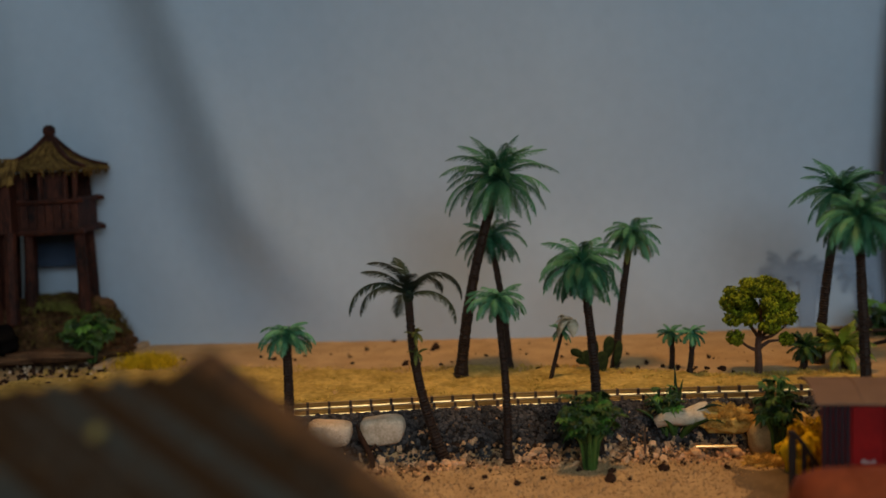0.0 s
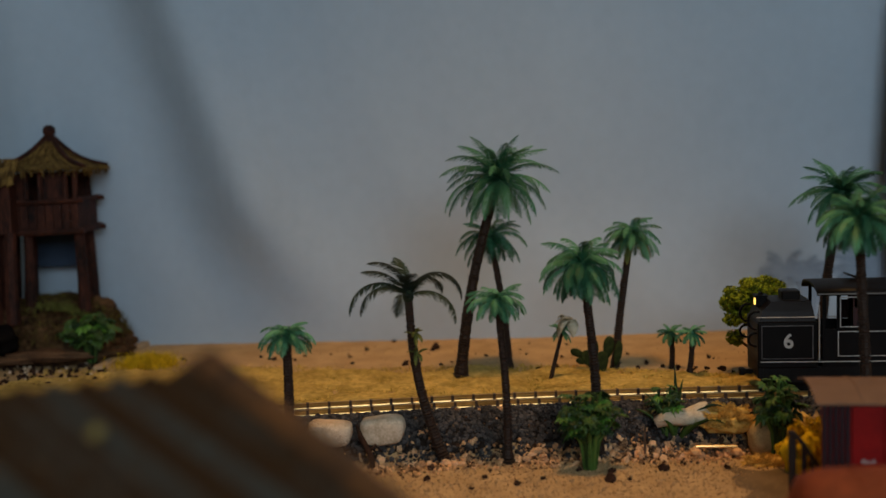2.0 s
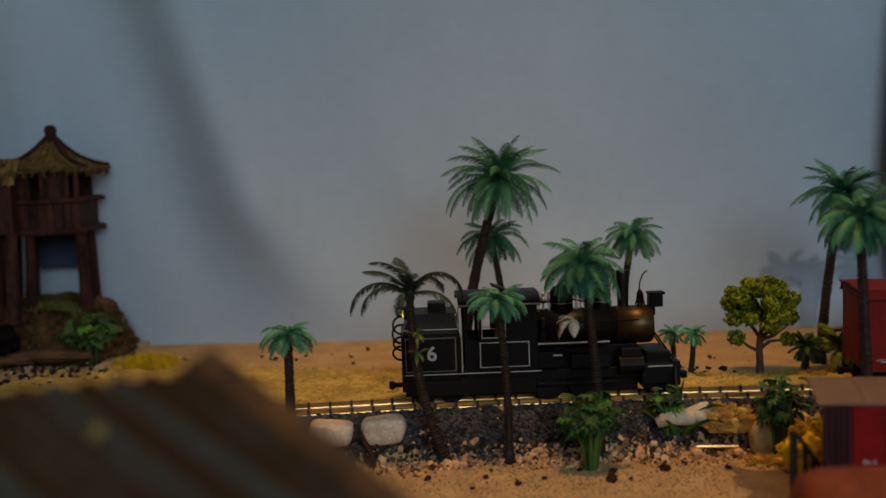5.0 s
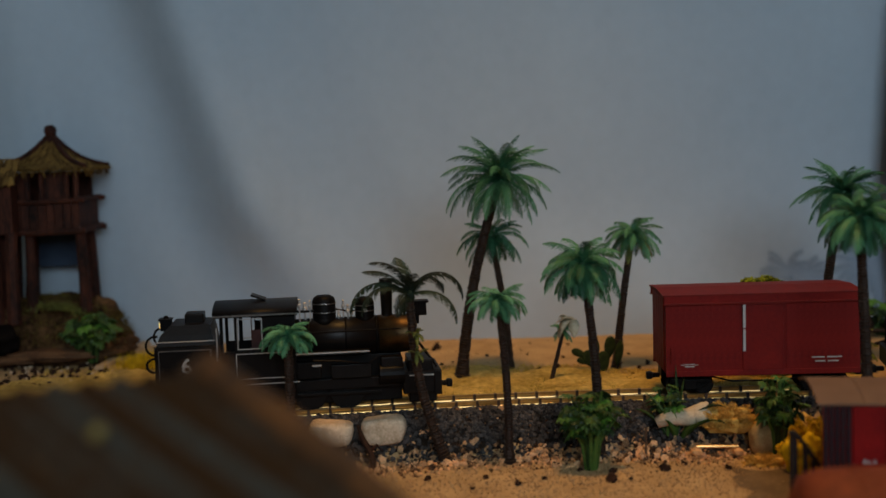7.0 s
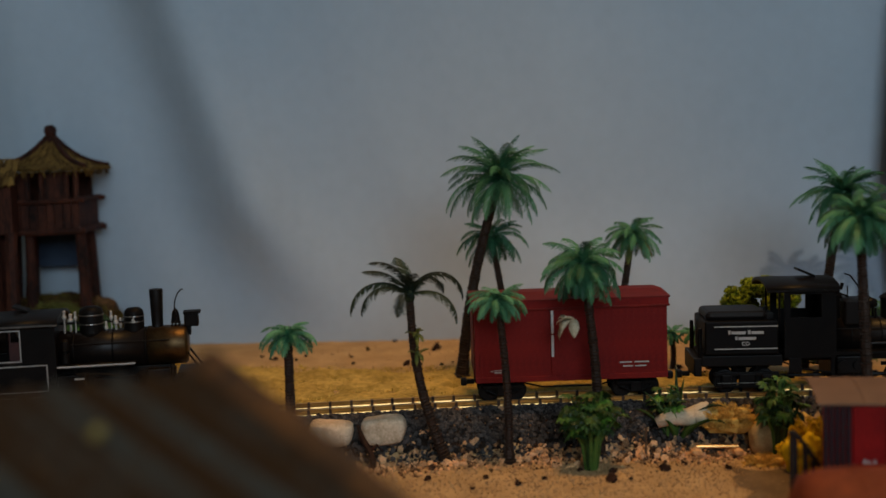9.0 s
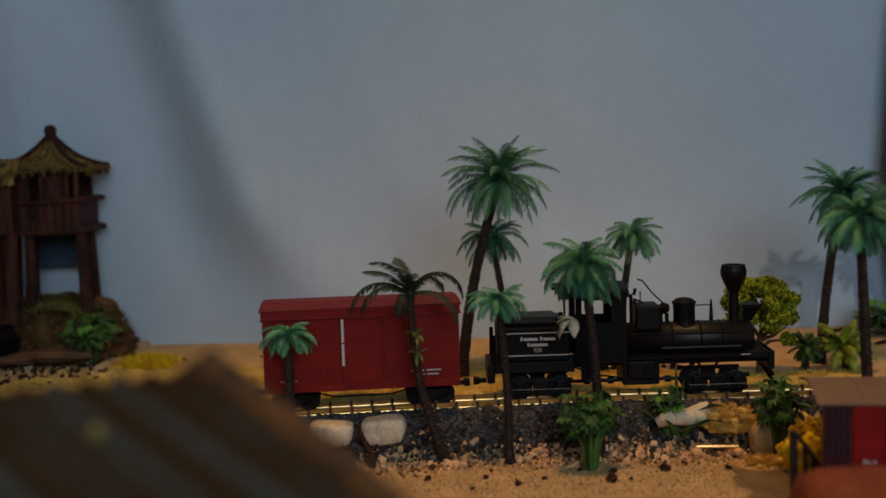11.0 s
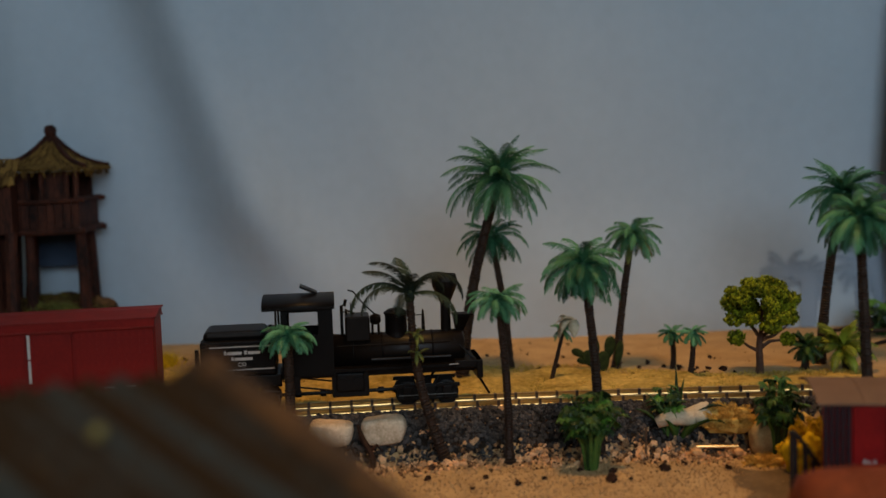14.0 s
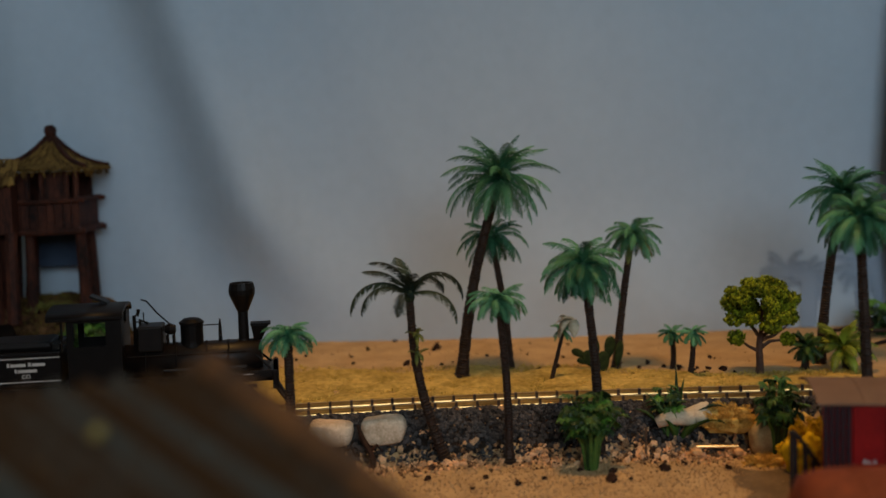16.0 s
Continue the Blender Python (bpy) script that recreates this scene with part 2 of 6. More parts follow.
def lump(bm, at, size, rng, rough=0.25, sub=2, seed=0.0):
    """A rounded stone or clump with an uneven skin."""
    tmp = bmesh.new()
    bmesh.ops.create_icosphere(tmp, subdivisions=sub, radius=1.0)
    for v in tmp.verts:
        k = 1 + rough * noise.noise(v.co * 1.6 + Vector((seed, seed * 2, 3))) + rough * 0.5 * noise.noise(v.co * 4 + Vector((seed, 1, seed)))
        v.co = Vector(at) + Vector((v.co.x * size[0], v.co.y * size[1], v.co.z * size[2])) * k
    merge(bm, tmp)


def words(name, text, size, m, material, parent, label=""):
    """Lettering in the built-in font as a thin raised mesh."""
    cu = bpy.data.curves.new(name, "FONT")
    cu.body, cu.size, cu.align_x, cu.align_y, cu.extrude, cu.offset = text, size, "CENTER", "CENTER", 0.00012, size * 0.02
    tmp = new(name, cu)
    bpy.context.view_layer.update()
    me = bpy.data.meshes.new_from_object(tmp.evaluated_get(bpy.context.evaluated_depsgraph_get()))
    bpy.data.objects.remove(tmp)
    me.materials.clear()
    me.materials.append(M[material])
    ob = new(name, me)
    ob.parent = parent
    ob.matrix_local = m
    if label:
        ob["label"] = label
    return ob


# ---------------- the line of the track ----------------
RAIL_TOP = 0.006


GAUGE = 0.0100


def track_y(x):
    d, e = x - 0.24, x - 0.05
    return 0.7508 - (d * d / 6.0 if d < 0 else d * d / 1.6) - 0.0225 * (math.sqrt(e * e + 0.0009) + e)


def heading(x):
    return math.atan((track_y(x + 0.001) - track_y(x - 0.001)) / 0.002)


def on_track(x, z=RAIL_TOP):
    return pose(x, track_y(x), z, 0, 0, math.degrees(heading(x)))


LOW = -0.024


def wall_y(x, z):
    """The face of the cloth backdrop: it bellies at its foot and hangs in soft slanting folds above."""
    y = sum(np.interp(x + d, (-0.30, -0.17, -0.08, 0.10, 0.24, 0.37), (1.026, 1.017, 1.008, 0.996, 1.004, 1.008)) for d in (-0.05, -0.025, 0.0, 0.025, 0.05)) / 5
    rise = max(0.0, min(1.0, (z - 0.015) / 0.10))
    y += (1.016 - y) * rise
    u = x + 0.185 + 0.5 * (z - 0.1) - 0.16 * max(0.0, z - 0.12)
    y -= rise * (0.032 * math.exp(-((u - 0.034) / 0.034) ** 2) - 0.008 * math.exp(-((u + 0.045) / 0.04) ** 2))
    y -= rise * (0.010 * math.exp(-((x + 0.345 + 0.1 * z) / 0.025) ** 2) + 0.008 * math.exp(-((x + 0.155 + 0.15 * z) / 0.045) ** 2))
    calm = rise * (1.0 - max(0.0, min(1.0, (x - 0.23) / 0.05)) * max(0.0, min(1.0, (0.17 - z) / 0.06)))
    y += calm * (0.005 * noise.noise(Vector((x * 4, z * 2, 2))) + 0.0026 * noise.noise(Vector((x * 24 + z * 9, z * 4, 9))) + 0.0008 * noise.noise(Vector((x * 70 + z * 20, z * 9, 3))))
    return float(y)


def grass_edge(x):
    """How far back the straw grass reaches."""
    return float(np.interp(x, (-0.34, -0.13, -0.04, 0.05, 0.09, 0.15, 0.19, 0.30), (0.905, 0.888, 0.864, 0.860, 0.856, 0.828, 0.806, 0.800)))


def ground_z(x, y):
    """Height of the scenery: a plateau behind and under the track, a bank in front of it, then low sand."""
    edge = track_y(max(-0.9, min(0.62, x))) - 0.017
    k = (edge - y) / 0.030
    k = max(0.0, min(1.0, k))
    k = k * k * (3 - 2 * k)
    z = LOW * k + 0.0012 * (1 - k)
    z += 0.0016 * noise.noise(Vector((x * 18, y * 18, 0))) * (0.2 if y <= edge + 0.035 and k < 1 else max(0.25, min(1.0, (0.985 - y) / 0.05)))
    z += 0.0006 * noise.noise(Vector((x * 90, y * 90, 4)))
    return z


# ---------------- structure: ground, backdrop, room ----------------
def build_setting():
    bm = bmesh.new()
    xs = [-1.3 + 0.008 * i for i in range(326)]
    ys = [0.0 + 0.008 * i for i in range(132)]
    grid = [[bm.verts.new((x, y, ground_z(x, y))) for x in xs] for y in ys]
    for a, b in zip(grid, grid[1:]):
        for i in range(len(xs) - 1):
            bm.faces.new((a[i], a[i + 1], b[i + 1], b[i]))
    tagged(part("ground", bm, "sand", None, smooth=True), "tan sandy scenery ground of a model railway", "ground", kind="structure")

    bm = bmesh.new()
    box(bm, -1.3, 1.3, 0.0, 1.03, -0.06, -0.030)
    tagged(part("table_top", bm, "plywood"), "plywood board that carries the railway", "table", kind="structure")

    # cloth backdrop with a slanting fold
    bm = bmesh.new()
    xs = [-1.3 + 0.012 * i for i in range(218)]
    zs = [-0.02 + 0.02 * i for i in range(62)]
    rows = []
    for z in zs:
        row = []
        for x in xs:
            y = wall_y(x, z)
            row.append(bm.verts.new((x, y, z)))
        rows.append(row)
    for a, b in zip(rows, rows[1:]):
        for i in range(len(xs) - 1):
            bm.faces.new((a[i], a[i + 1], b[i + 1], b[i]))
    tagged(part("backdrop", bm, "backdrop", smooth=True), "pale grey-blue cloth backdrop with soft folds", "backdrop", kind="structure")

    # room shell
    def slab(name, x0, x1, y0, y1, z0, z1, m, label, cat):
        bm = bmesh.new()
        box(bm, x0, x1, y0, y1, z0, z1)
        return tagged(part(name, bm, m), label, cat, kind="structure")

    slab("floor", -1.6, 1.6, -1.8, 1.15, -0.95, -0.9, "room_floor", "brown board floor of the room", "floor")
    slab("ceiling", -1.6, 1.6, -1.8, 1.15, 1.25, 1.3, "room_wall", "plain pale ceiling", "ceiling")
    slab("wall_north", -1.6, 1.6, 1.10, 1.15, -0.9, 1.25, "room_wall", "plain plaster wall behind the backdrop", "wall")
    slab("wall_east", 1.55, 1.6, -1.75, 1.10, -0.9, 1.25, "room_wall", "plain plaster wall", "wall")
    slab("wall_south", -1.6, 1.6, -1.8, -1.75, -0.9, 1.25, "room_wall", "plain plaster wall", "wall")
    slab("wall_west", -1.6, -1.55, -1.75, 1.10, -0.9, 1.25, "room_wall", "plain plaster wall", "wall")


build_setting()


# ---------------- track ----------------
def build_track():
    tr = thing("railway_track", (0, 0, 0), "narrow model railway track with brass-brown rails on dark ties", "railway track")
    xs = [-1.25 + 0.02 * i for i in range(96)]
    for side in (-1, 1):
        bm = bmesh.new()
        prof = ((-1.1, 0.0022), (1.1, 0.0022), (0.9, 0.0029), (0.35, 0.0032), (0.35, 0.0042), (0.60, 0.0046), (0.60, 0.0057), (0.40, 0.0060), (-0.40, 0.0060), (-0.60, 0.0057), (-0.60, 0.0046), (-0.35, 0.0042), (-0.35, 0.0032), (-0.9, 0.0029))
        rings = []
        for x in xs:
            m = on_track(x, 0.0)
            rings.append([bm.verts.new(m @ Vector((0, side * GAUGE + a * 0.001, b))) for a, b in prof])
        for a, b in zip(rings, rings[1:]):
            for k in range(len(prof)):
                bm.faces.new((a[k], a[(k + 1) % len(prof)], b[(k + 1) % len(prof)], b[k]))
        part("rail", bm, "brass", tr, "shiny brass-brown rail")
    bm = bmesh.new()
    rings = []
    for x in xs:
        m = on_track(x, 0.0)
        rings.append([bm.verts.new(m @ Vector((0, a, b))) for a, b in ((-0.0185, -0.002), (-0.0155, 0.0021), (0.0155, 0.0021), (0.0185, -0.002))])
    for a, b in zip(rings, rings[1:]):
        for k in range(3):
            bm.faces.new((a[k], b[k], b[k + 1], a[k + 1]))
    part("track_bed", bm, "bed", tr, "dark gravel bed")
    rng = random.Random(9)
    bm = bmesh.new()
    for k in range(2600):
        p = on_track(rng.uniform(-0.3, 0.34), 0.0) @ Vector((0, rng.uniform(-0.017, 0.017), 0.0012))
        pebble(bm, p, rng.uniform(0.0010, 0.0024), rng)
    tagged(part("bed_gravel", bm, "ballast", tr), "dark gravel between the ties", kind="stuff")
    bm = bmesh.new()
    box(bm, -0.0022, 0.0022, -0.0175, 0.0175, -0.0005, 0.0024, 0.0003)
    tie = part("tie", bm, "tie", tr)
    spike = bmesh.new()
    for s in (-1, 1):
        for e in (-1, 1):
            box(spike, -0.0009, 0.0009, s * GAUGE + e * 0.0013 - 0.0006, s * GAUGE + e * 0.0013 + 0.0006, 0.0022, 0.0061)
    chair = part("tie_plate", spike, "tie", tie)
    tie.matrix_local = on_track(-1.2, 0.0)
    x = -1.2 + 0.0136
    while x < 0.62:
        o = tie.copy()
        scene.collection.objects.link(o)
        o.matrix_local = on_track(x, 0.0)
        c = chair.copy()
        scene.collection.objects.link(c)
        c.parent = o
        x += 0.0136 + random.uniform(-0.0006, 0.0006)


build_track()


# ---------------- palms ----------------
def frond_mesh(bm, length, rise, bend, width, leaves, rng, droop=0.35, dense=0.6):
    """One feather leaf: it leaves the crown at `rise` degrees and bends down by `bend` degrees to its tip."""
    steps = leaves
    p, pts = Vector((0, 0, 0)), []
    for i in range(steps + 1):
        s = i / steps
        a = radians(rise - bend * s ** 1.15)
        d = Vector((math.cos(a), 0, math.sin(a)))
        pts.append((p.copy(), d))
        p = p + d * (length / steps)
    # midrib
    tube(bm, [q for q, _ in pts[::2]], [max(0.00018, length * 0.016 * (1 - 0.85 * i / (len(pts[::2]) - 1))) for i in range(len(pts[::2]))], 4)
    for i in range(2, steps + 1):
        s = i / steps
        q, d = pts[i]
        up = Vector((-d.z, 0, d.x))
        ln = width * (0.35 + 0.65 * math.sin(math.pi * min(1, s * 0.85 + 0.12))) * (1.0 if s < 0.8 else 1.0 - 0.55 * (s - 0.8) / 0.2)
        w = length / steps * dense
        for side in (-1, 1):
            l = ln * rng.uniform(0.85, 1.1)
            out = (Vector((0, side, 0)) * 0.80 + d * (0.55 + 0.5 * s) - up * droop * rng.uniform(0.6, 1.4)).normalized()
            mid = q + out * l * 0.55 + up * l * 0.06
            tip = q + out * l - up * l * 0.22
            a0, a1 = bm.verts.new(q - d * w), bm.verts.new(q + d * w)
            b0, b1 = bm.verts.new(mid - d * w * 0.85), bm.verts.new(mid + d * w * 0.85)
            c = bm.verts.new(tip)
            bm.faces.new((a0, a1, b1, b0))
            bm.faces.new((b0, b1, c))


def palm(base, crown, reach, count, trunk_r, label, material="frond", rises=(75, -25), bend=70, width=0.25, bow=0.04, seed=1, azimuths=None, yellow=0, lengths=(0.85, 1.1), leaves=22, flare=1.3, dense=0.60, group="model palms", fronds=None):
    rng = random.Random(seed)
    pt = thing("palm_tree", base, label, "palm tree", group)
    b, c = Vector((0, 0, -0.003)), Vector(crown) - Vector(base)
    side = Vector((c.z, 0, -c.x)).normalized() * bow * c.length
    n = max(14, int(c.length / 0.0019))
    path, radii = [], []
    for i in range(2 * n + 1):
        s = i / (2 * n)
        path.append(b.lerp(c, s) + side * math.sin(math.pi * s))
        r = trunk_r * (1.1 - 0.3 * s) * (1 + (flare - 1) * max(0, 1 - s * 9))
        radii.append(r * (1.07 if i % 2 else 0.91) * rng.uniform(0.90, 1.10))
    bm = bmesh.new()
    tube(bm, path, radii, 9)
    part("trunk", bm, "trunk", pt, "ringed brown trunk")
    bm = bmesh.new()
    lathe(bm, c + Vector((0, 0, -trunk_r * 1.2)), ((trunk_r * 0.75, 0), (trunk_r * 1.15, trunk_r * 0.8), (trunk_r * 0.9, trunk_r * 1.8), (trunk_r * 0.2, trunk_r * 2.4)), 9)
    part("crown_core", bm, material, pt)
    for az, ln, rise, curl in fronds or ():
        bm = bmesh.new()
        frond_mesh(bm, ln, rise, curl, reach * width, leaves, rng, dense=dense)
        part("frond", bm, material, pt).matrix_local = Matrix.Translation(c) @ pose(0, 0, 0, 0, 0, az)
    for i in range(0 if fronds else count):
        s = (i + 0.5) / count
        az = azimuths[i] if azimuths else i * 137.5 + rng.uniform(-14, 14)
        rise = rises[0] + (rises[1] - rises[0]) * s + rng.uniform(-8, 8)
        ln = reach * rng.uniform(*lengths) * (0.8 + 0.25 * math.sin(math.pi * s))
        bm = bmesh.new()
        frond_mesh(bm, ln, rise, min(bend * rng.uniform(1.0, 1.35) * (0.65 + 0.6 * s), rise + 86), reach * width, leaves, rng, dense=dense)
        mt = "frond_yellow" if count - i <= yellow else material
        fr = part("frond", bm, mt, pt, "yellowed hanging frond" if mt == "frond_yellow" else "")
        fr.matrix_local = Matrix.Translation(c) @ pose(0, 0, 0, rng.uniform(-14, 14), 0, az)
    return pt


def build_palms():
    palm((0.0100, 0.8317, 0), (0.0425, 0.8317, 0.1480), 0.0475, 52, 0.0041, "tall green plastic palm with a full feathery crown behind the track", rises=(88, -32), bend=82, bow=-0.03, seed=3, leaves=34, flare=1.5, width=0.175, dense=0.36)
    palm((0.0490, 0.862, 0), (0.0365, 0.862, 0.103), 0.031, 31, 0.0029, "green plastic palm with a drooping crown behind the track", rises=(74, -32), bend=100, seed=4, bow=0.02, width=0.22, dense=0.42, leaves=26)
    palm((0.0366, 0.689, LOW), (0.0322, 0.689, 0.0780), 0.0225, 33, 0.0027, "slim pale green palm in the sand before the track", "frond_light", rises=(74, -25), bend=108, seed=5, bow=0.02, width=0.24, flare=1.7, dense=0.45, leaves=24)
    olive = [(178, 0.037, 88, 105), (188, 0.035, 64, 76), (176, 0.051, 46, 140), (196, 0.042, 44, 138), (4, 0.050, 70, 168), (-8, 0.042, 26, 125), (-80, 0.025, 84, 90), (120, 0.031, 92, 85), (250, 0.028, 30, 125), (40, 0.038, 66, 150), (85, 0.030, 48, 115)]
    palm((-0.0012, 0.695, LOW), (-0.0222, 0.6950, 0.0822), 0.048, 11, 0.0032, "sparse dark olive palm leaning over the bank", "frond_dark", seed=6, bow=-0.05, width=0.185, dense=0.5, leaves=34, fronds=olive)
    palm((-0.0983, 0.69, -0.018), (-0.0979, 0.6900, 0.0592), 0.0215, 28, 0.0033, "short green palm beside the near rail", "frond_light", rises=(82, -12), bend=125, seed=7, bow=0.0, width=0.25, dense=0.5, leaves=24)
    palm((0.0946, 0.700, -0.022), (0.0862, 0.7000, 0.0972), 0.033, 41, 0.0032, "leaning green palm beside the near rail", rises=(76, -40), bend=100, seed=8, bow=0.02, width=0.24, dense=0.48, leaves=26)
    palm((0.1280, 0.8494, 0), (0.1425, 0.8494, 0.1035), 0.0280, 32, 0.0031, "green palm with yellowing lower fronds behind the track", rises=(72, -40), bend=102, seed=9, bow=-0.01, yellow=6, width=0.24, dense=0.45, leaves=26)
    palm((0.0742, 0.8099, 0), (0.0849, 0.8099, 0.0385), 0.0125, 15, 0.0016, "tiny leaning palm in the straw grass", rises=(70, -30), seed=10, bow=0.0, leaves=14)
    palm((0.1697, 0.8427, 0), (0.1701, 0.8427, 0.0285), 0.0125, 19, 0.0022, "tiny green palm behind the track", rises=(65, -35), bend=80, seed=11, leaves=14, width=0.3)
    palm((0.1742, 0.8066, 0), (0.1779, 0.8066, 0.0340), 0.0130, 19, 0.0022, "tiny pale green palm behind the track", "frond_light", rises=(65, -35), bend=80, seed=12, leaves=14, width=0.3)
    palm((0.2830, 0.8465, 0), (0.3002, 0.8465, 0.1295), 0.038, 39, 0.0037, "tall dark green palm leaning behind the track", "frond", rises=(82, -30), bend=80, seed=13, bow=-0.02, width=0.2, dense=0.42, leaves=28)
    palm((0.2515, 0.66, LOW), (0.2440, 0.66, 0.1245), 0.0315, 41, 0.0034, "tall green palm with a heavy crown before the track", rises=(76, -42), bend=98, seed=14, bow=0.0, width=0.25, dense=0.48, leaves=26)
    palm((0.2609, 0.8176, 0), (0.2630, 0.8176, 0.0195), 0.0150, 31, 0.0030, "stubby dark green palm with a round crown", "leaf", rises=(85, -55), bend=55, seed=15, leaves=14, width=0.32)
    palm((0.2938, 0.8166, 0), (0.2885, 0.8166, 0.0160), 0.029, 25, 0.0033, "yellow-green palm bush with spreading fronds", "frond_lime", rises=(85, 10), bend=75, seed=16, leaves=16, width=0.28)

build_palms()
# ---------------- rolling stock (sizes in millimetres, x along the track, front towards +x) ----------------
K = 0.001


def mbox(bm, x0, x1, y0, y1, z0, z1, bevel=0.0):
    return box(bm, x0 * K, x1 * K, y0 * K, y1 * K, z0 * K, z1 * K, bevel * K)


def mtube(bm, path, r, seg=8):
    return tube(bm, [(a * K, b * K, c * K) for a, b, c in path], [q * K for q in r] if isinstance(r, (list, tuple)) else r * K, seg)


def mlathe(bm, at, prof, seg=20):
    return lathe(bm, [a * K for a in at], [(r * K, h * K) for r, h in prof], seg)


def wheelset(parent, x, r, name="wheelset"):
    """Two flanged wheels on one axle; returns the part, which turns as it rolls."""
    ob = part(name, mtube(bmesh.new(), [(0, -10.5, 0), (0, 10.5, 0)], r * 0.18, 8), "soot", parent)
    for s in (-1, 1):
        bm = mtube(bmesh.new(), [(0, s * 8.6, 0), (0, s * 9.0, 0), (0, s * 9.2, 0), (0, s * 11.3, 0), (0, s * 11.2, 0), (0, s * 10.4, 0), (0, s * 10.5, 0), (0, s * 11.9, 0), (0, s * 12.1, 0)],
                   [r + 0.8, r + 0.8, r, r - 0.1, r * 0.86, r * 0.8, r * 0.32, r * 0.28, r * 0.2], 24)
        part("wheel", bm, "soot", ob)
    ob.matrix_local = pose(x * K, 0, r * K)
    return (ob, x * K, r * K)


def plate(bm, xs, zs, open_cells, y0, y1):
    """One upright plate between y0 and y1, with some cells of its grid left open."""
    nx, nz = len(xs) - 1, len(zs) - 1
    solid = {(i, j) for i in range(nx) for j in range(nz)} - set(open_cells)
    vs = {}

    def v(i, j, k):
        if (i, j, k) not in vs:
            vs[i, j, k] = bm.verts.new((xs[i] * K, (y0, y1)[k] * K, zs[j] * K))
        return vs[i, j, k]

    for i, j in solid:
        bm.faces.new((v(i, j, 0), v(i + 1, j, 0), v(i + 1, j + 1, 0), v(i, j + 1, 0)))
        bm.faces.new((v(i, j + 1, 1), v(i + 1, j + 1, 1), v(i + 1, j, 1), v(i, j, 1)))
        for di, dj, a, b in ((-1, 0, (i, j + 1), (i, j)), (1, 0, (i + 1, j), (i + 1, j + 1)), (0, -1, (i, j), (i + 1, j)), (0, 1, (i + 1, j + 1), (i, j + 1))):
            if (i + di, j + dj) not in solid:
                bm.faces.new((v(*a, 0), v(*a, 1), v(*b, 1), v(*b, 0)))
    return bm


def coupler(parent, x, direction):
    bm = bmesh.new()
    mbox(bm, min(x, x + direction * 6), max(x, x + direction * 6), -1.6, 1.6, 9.5, 12.5, 0.4)
    mbox(bm, min(x + direction * 5, x + direction * 9), max(x + direction * 5, x + direction * 9), -2.6, 2.6, 8.5, 13.5, 0.8)
    part("coupler", bm, "soot", parent)


def arch_roof(bm, x0, x1, half, z_eave, rise, thick, n=12):
    """A curved roof sheet with thickness."""
    for xa, xb in ((x0, x1),):
        rows = []
        for x in (xa, xb):
            top = [bm.verts.new((x * K, -half * K * math.cos(math.pi * i / n) * -1, (z_eave + rise * math.sin(math.pi * i / n)) * K)) for i in range(n + 1)]
            low = [bm.verts.new((x * K, half * K * math.cos(math.pi * i / n) * 0.97, (z_eave - thick + rise * 0.92 * math.sin(math.pi * i / n)) * K)) for i in range(n + 1)]
            rows.append((top, low))
        (t0, l0), (t1, l1) = rows
        for i in range(n):
            bm.faces.new((t0[i], t0[i + 1], t1[i + 1], t1[i]))
            bm.faces.new((l0[i + 1], l0[i], l1[i], l1[i + 1]))
            bm.faces.new((t0[i + 1], t0[i], l0[i], l0[i + 1]))
            bm.faces.new((t1[i], t1[i + 1], l1[i + 1], l1[i]))
        bm.faces.new((t0[0], t1[0], l1[0], l0[0]))
        bm.faces.new((t1[n], t0[n], l0[n], l1[n]))


def bar_lines(parent, y, lines, name="lettering_bar"):
    """Writing that cannot be read: flat bars on the side of a body."""
    for x0, x1, z0, z1 in lines:
        bm = bmesh.new()
        mbox(bm, x0, x1, y - 0.15, y + 0.1, z0, z1)
        part(name, bm, "trim", parent, "white painted lettering")


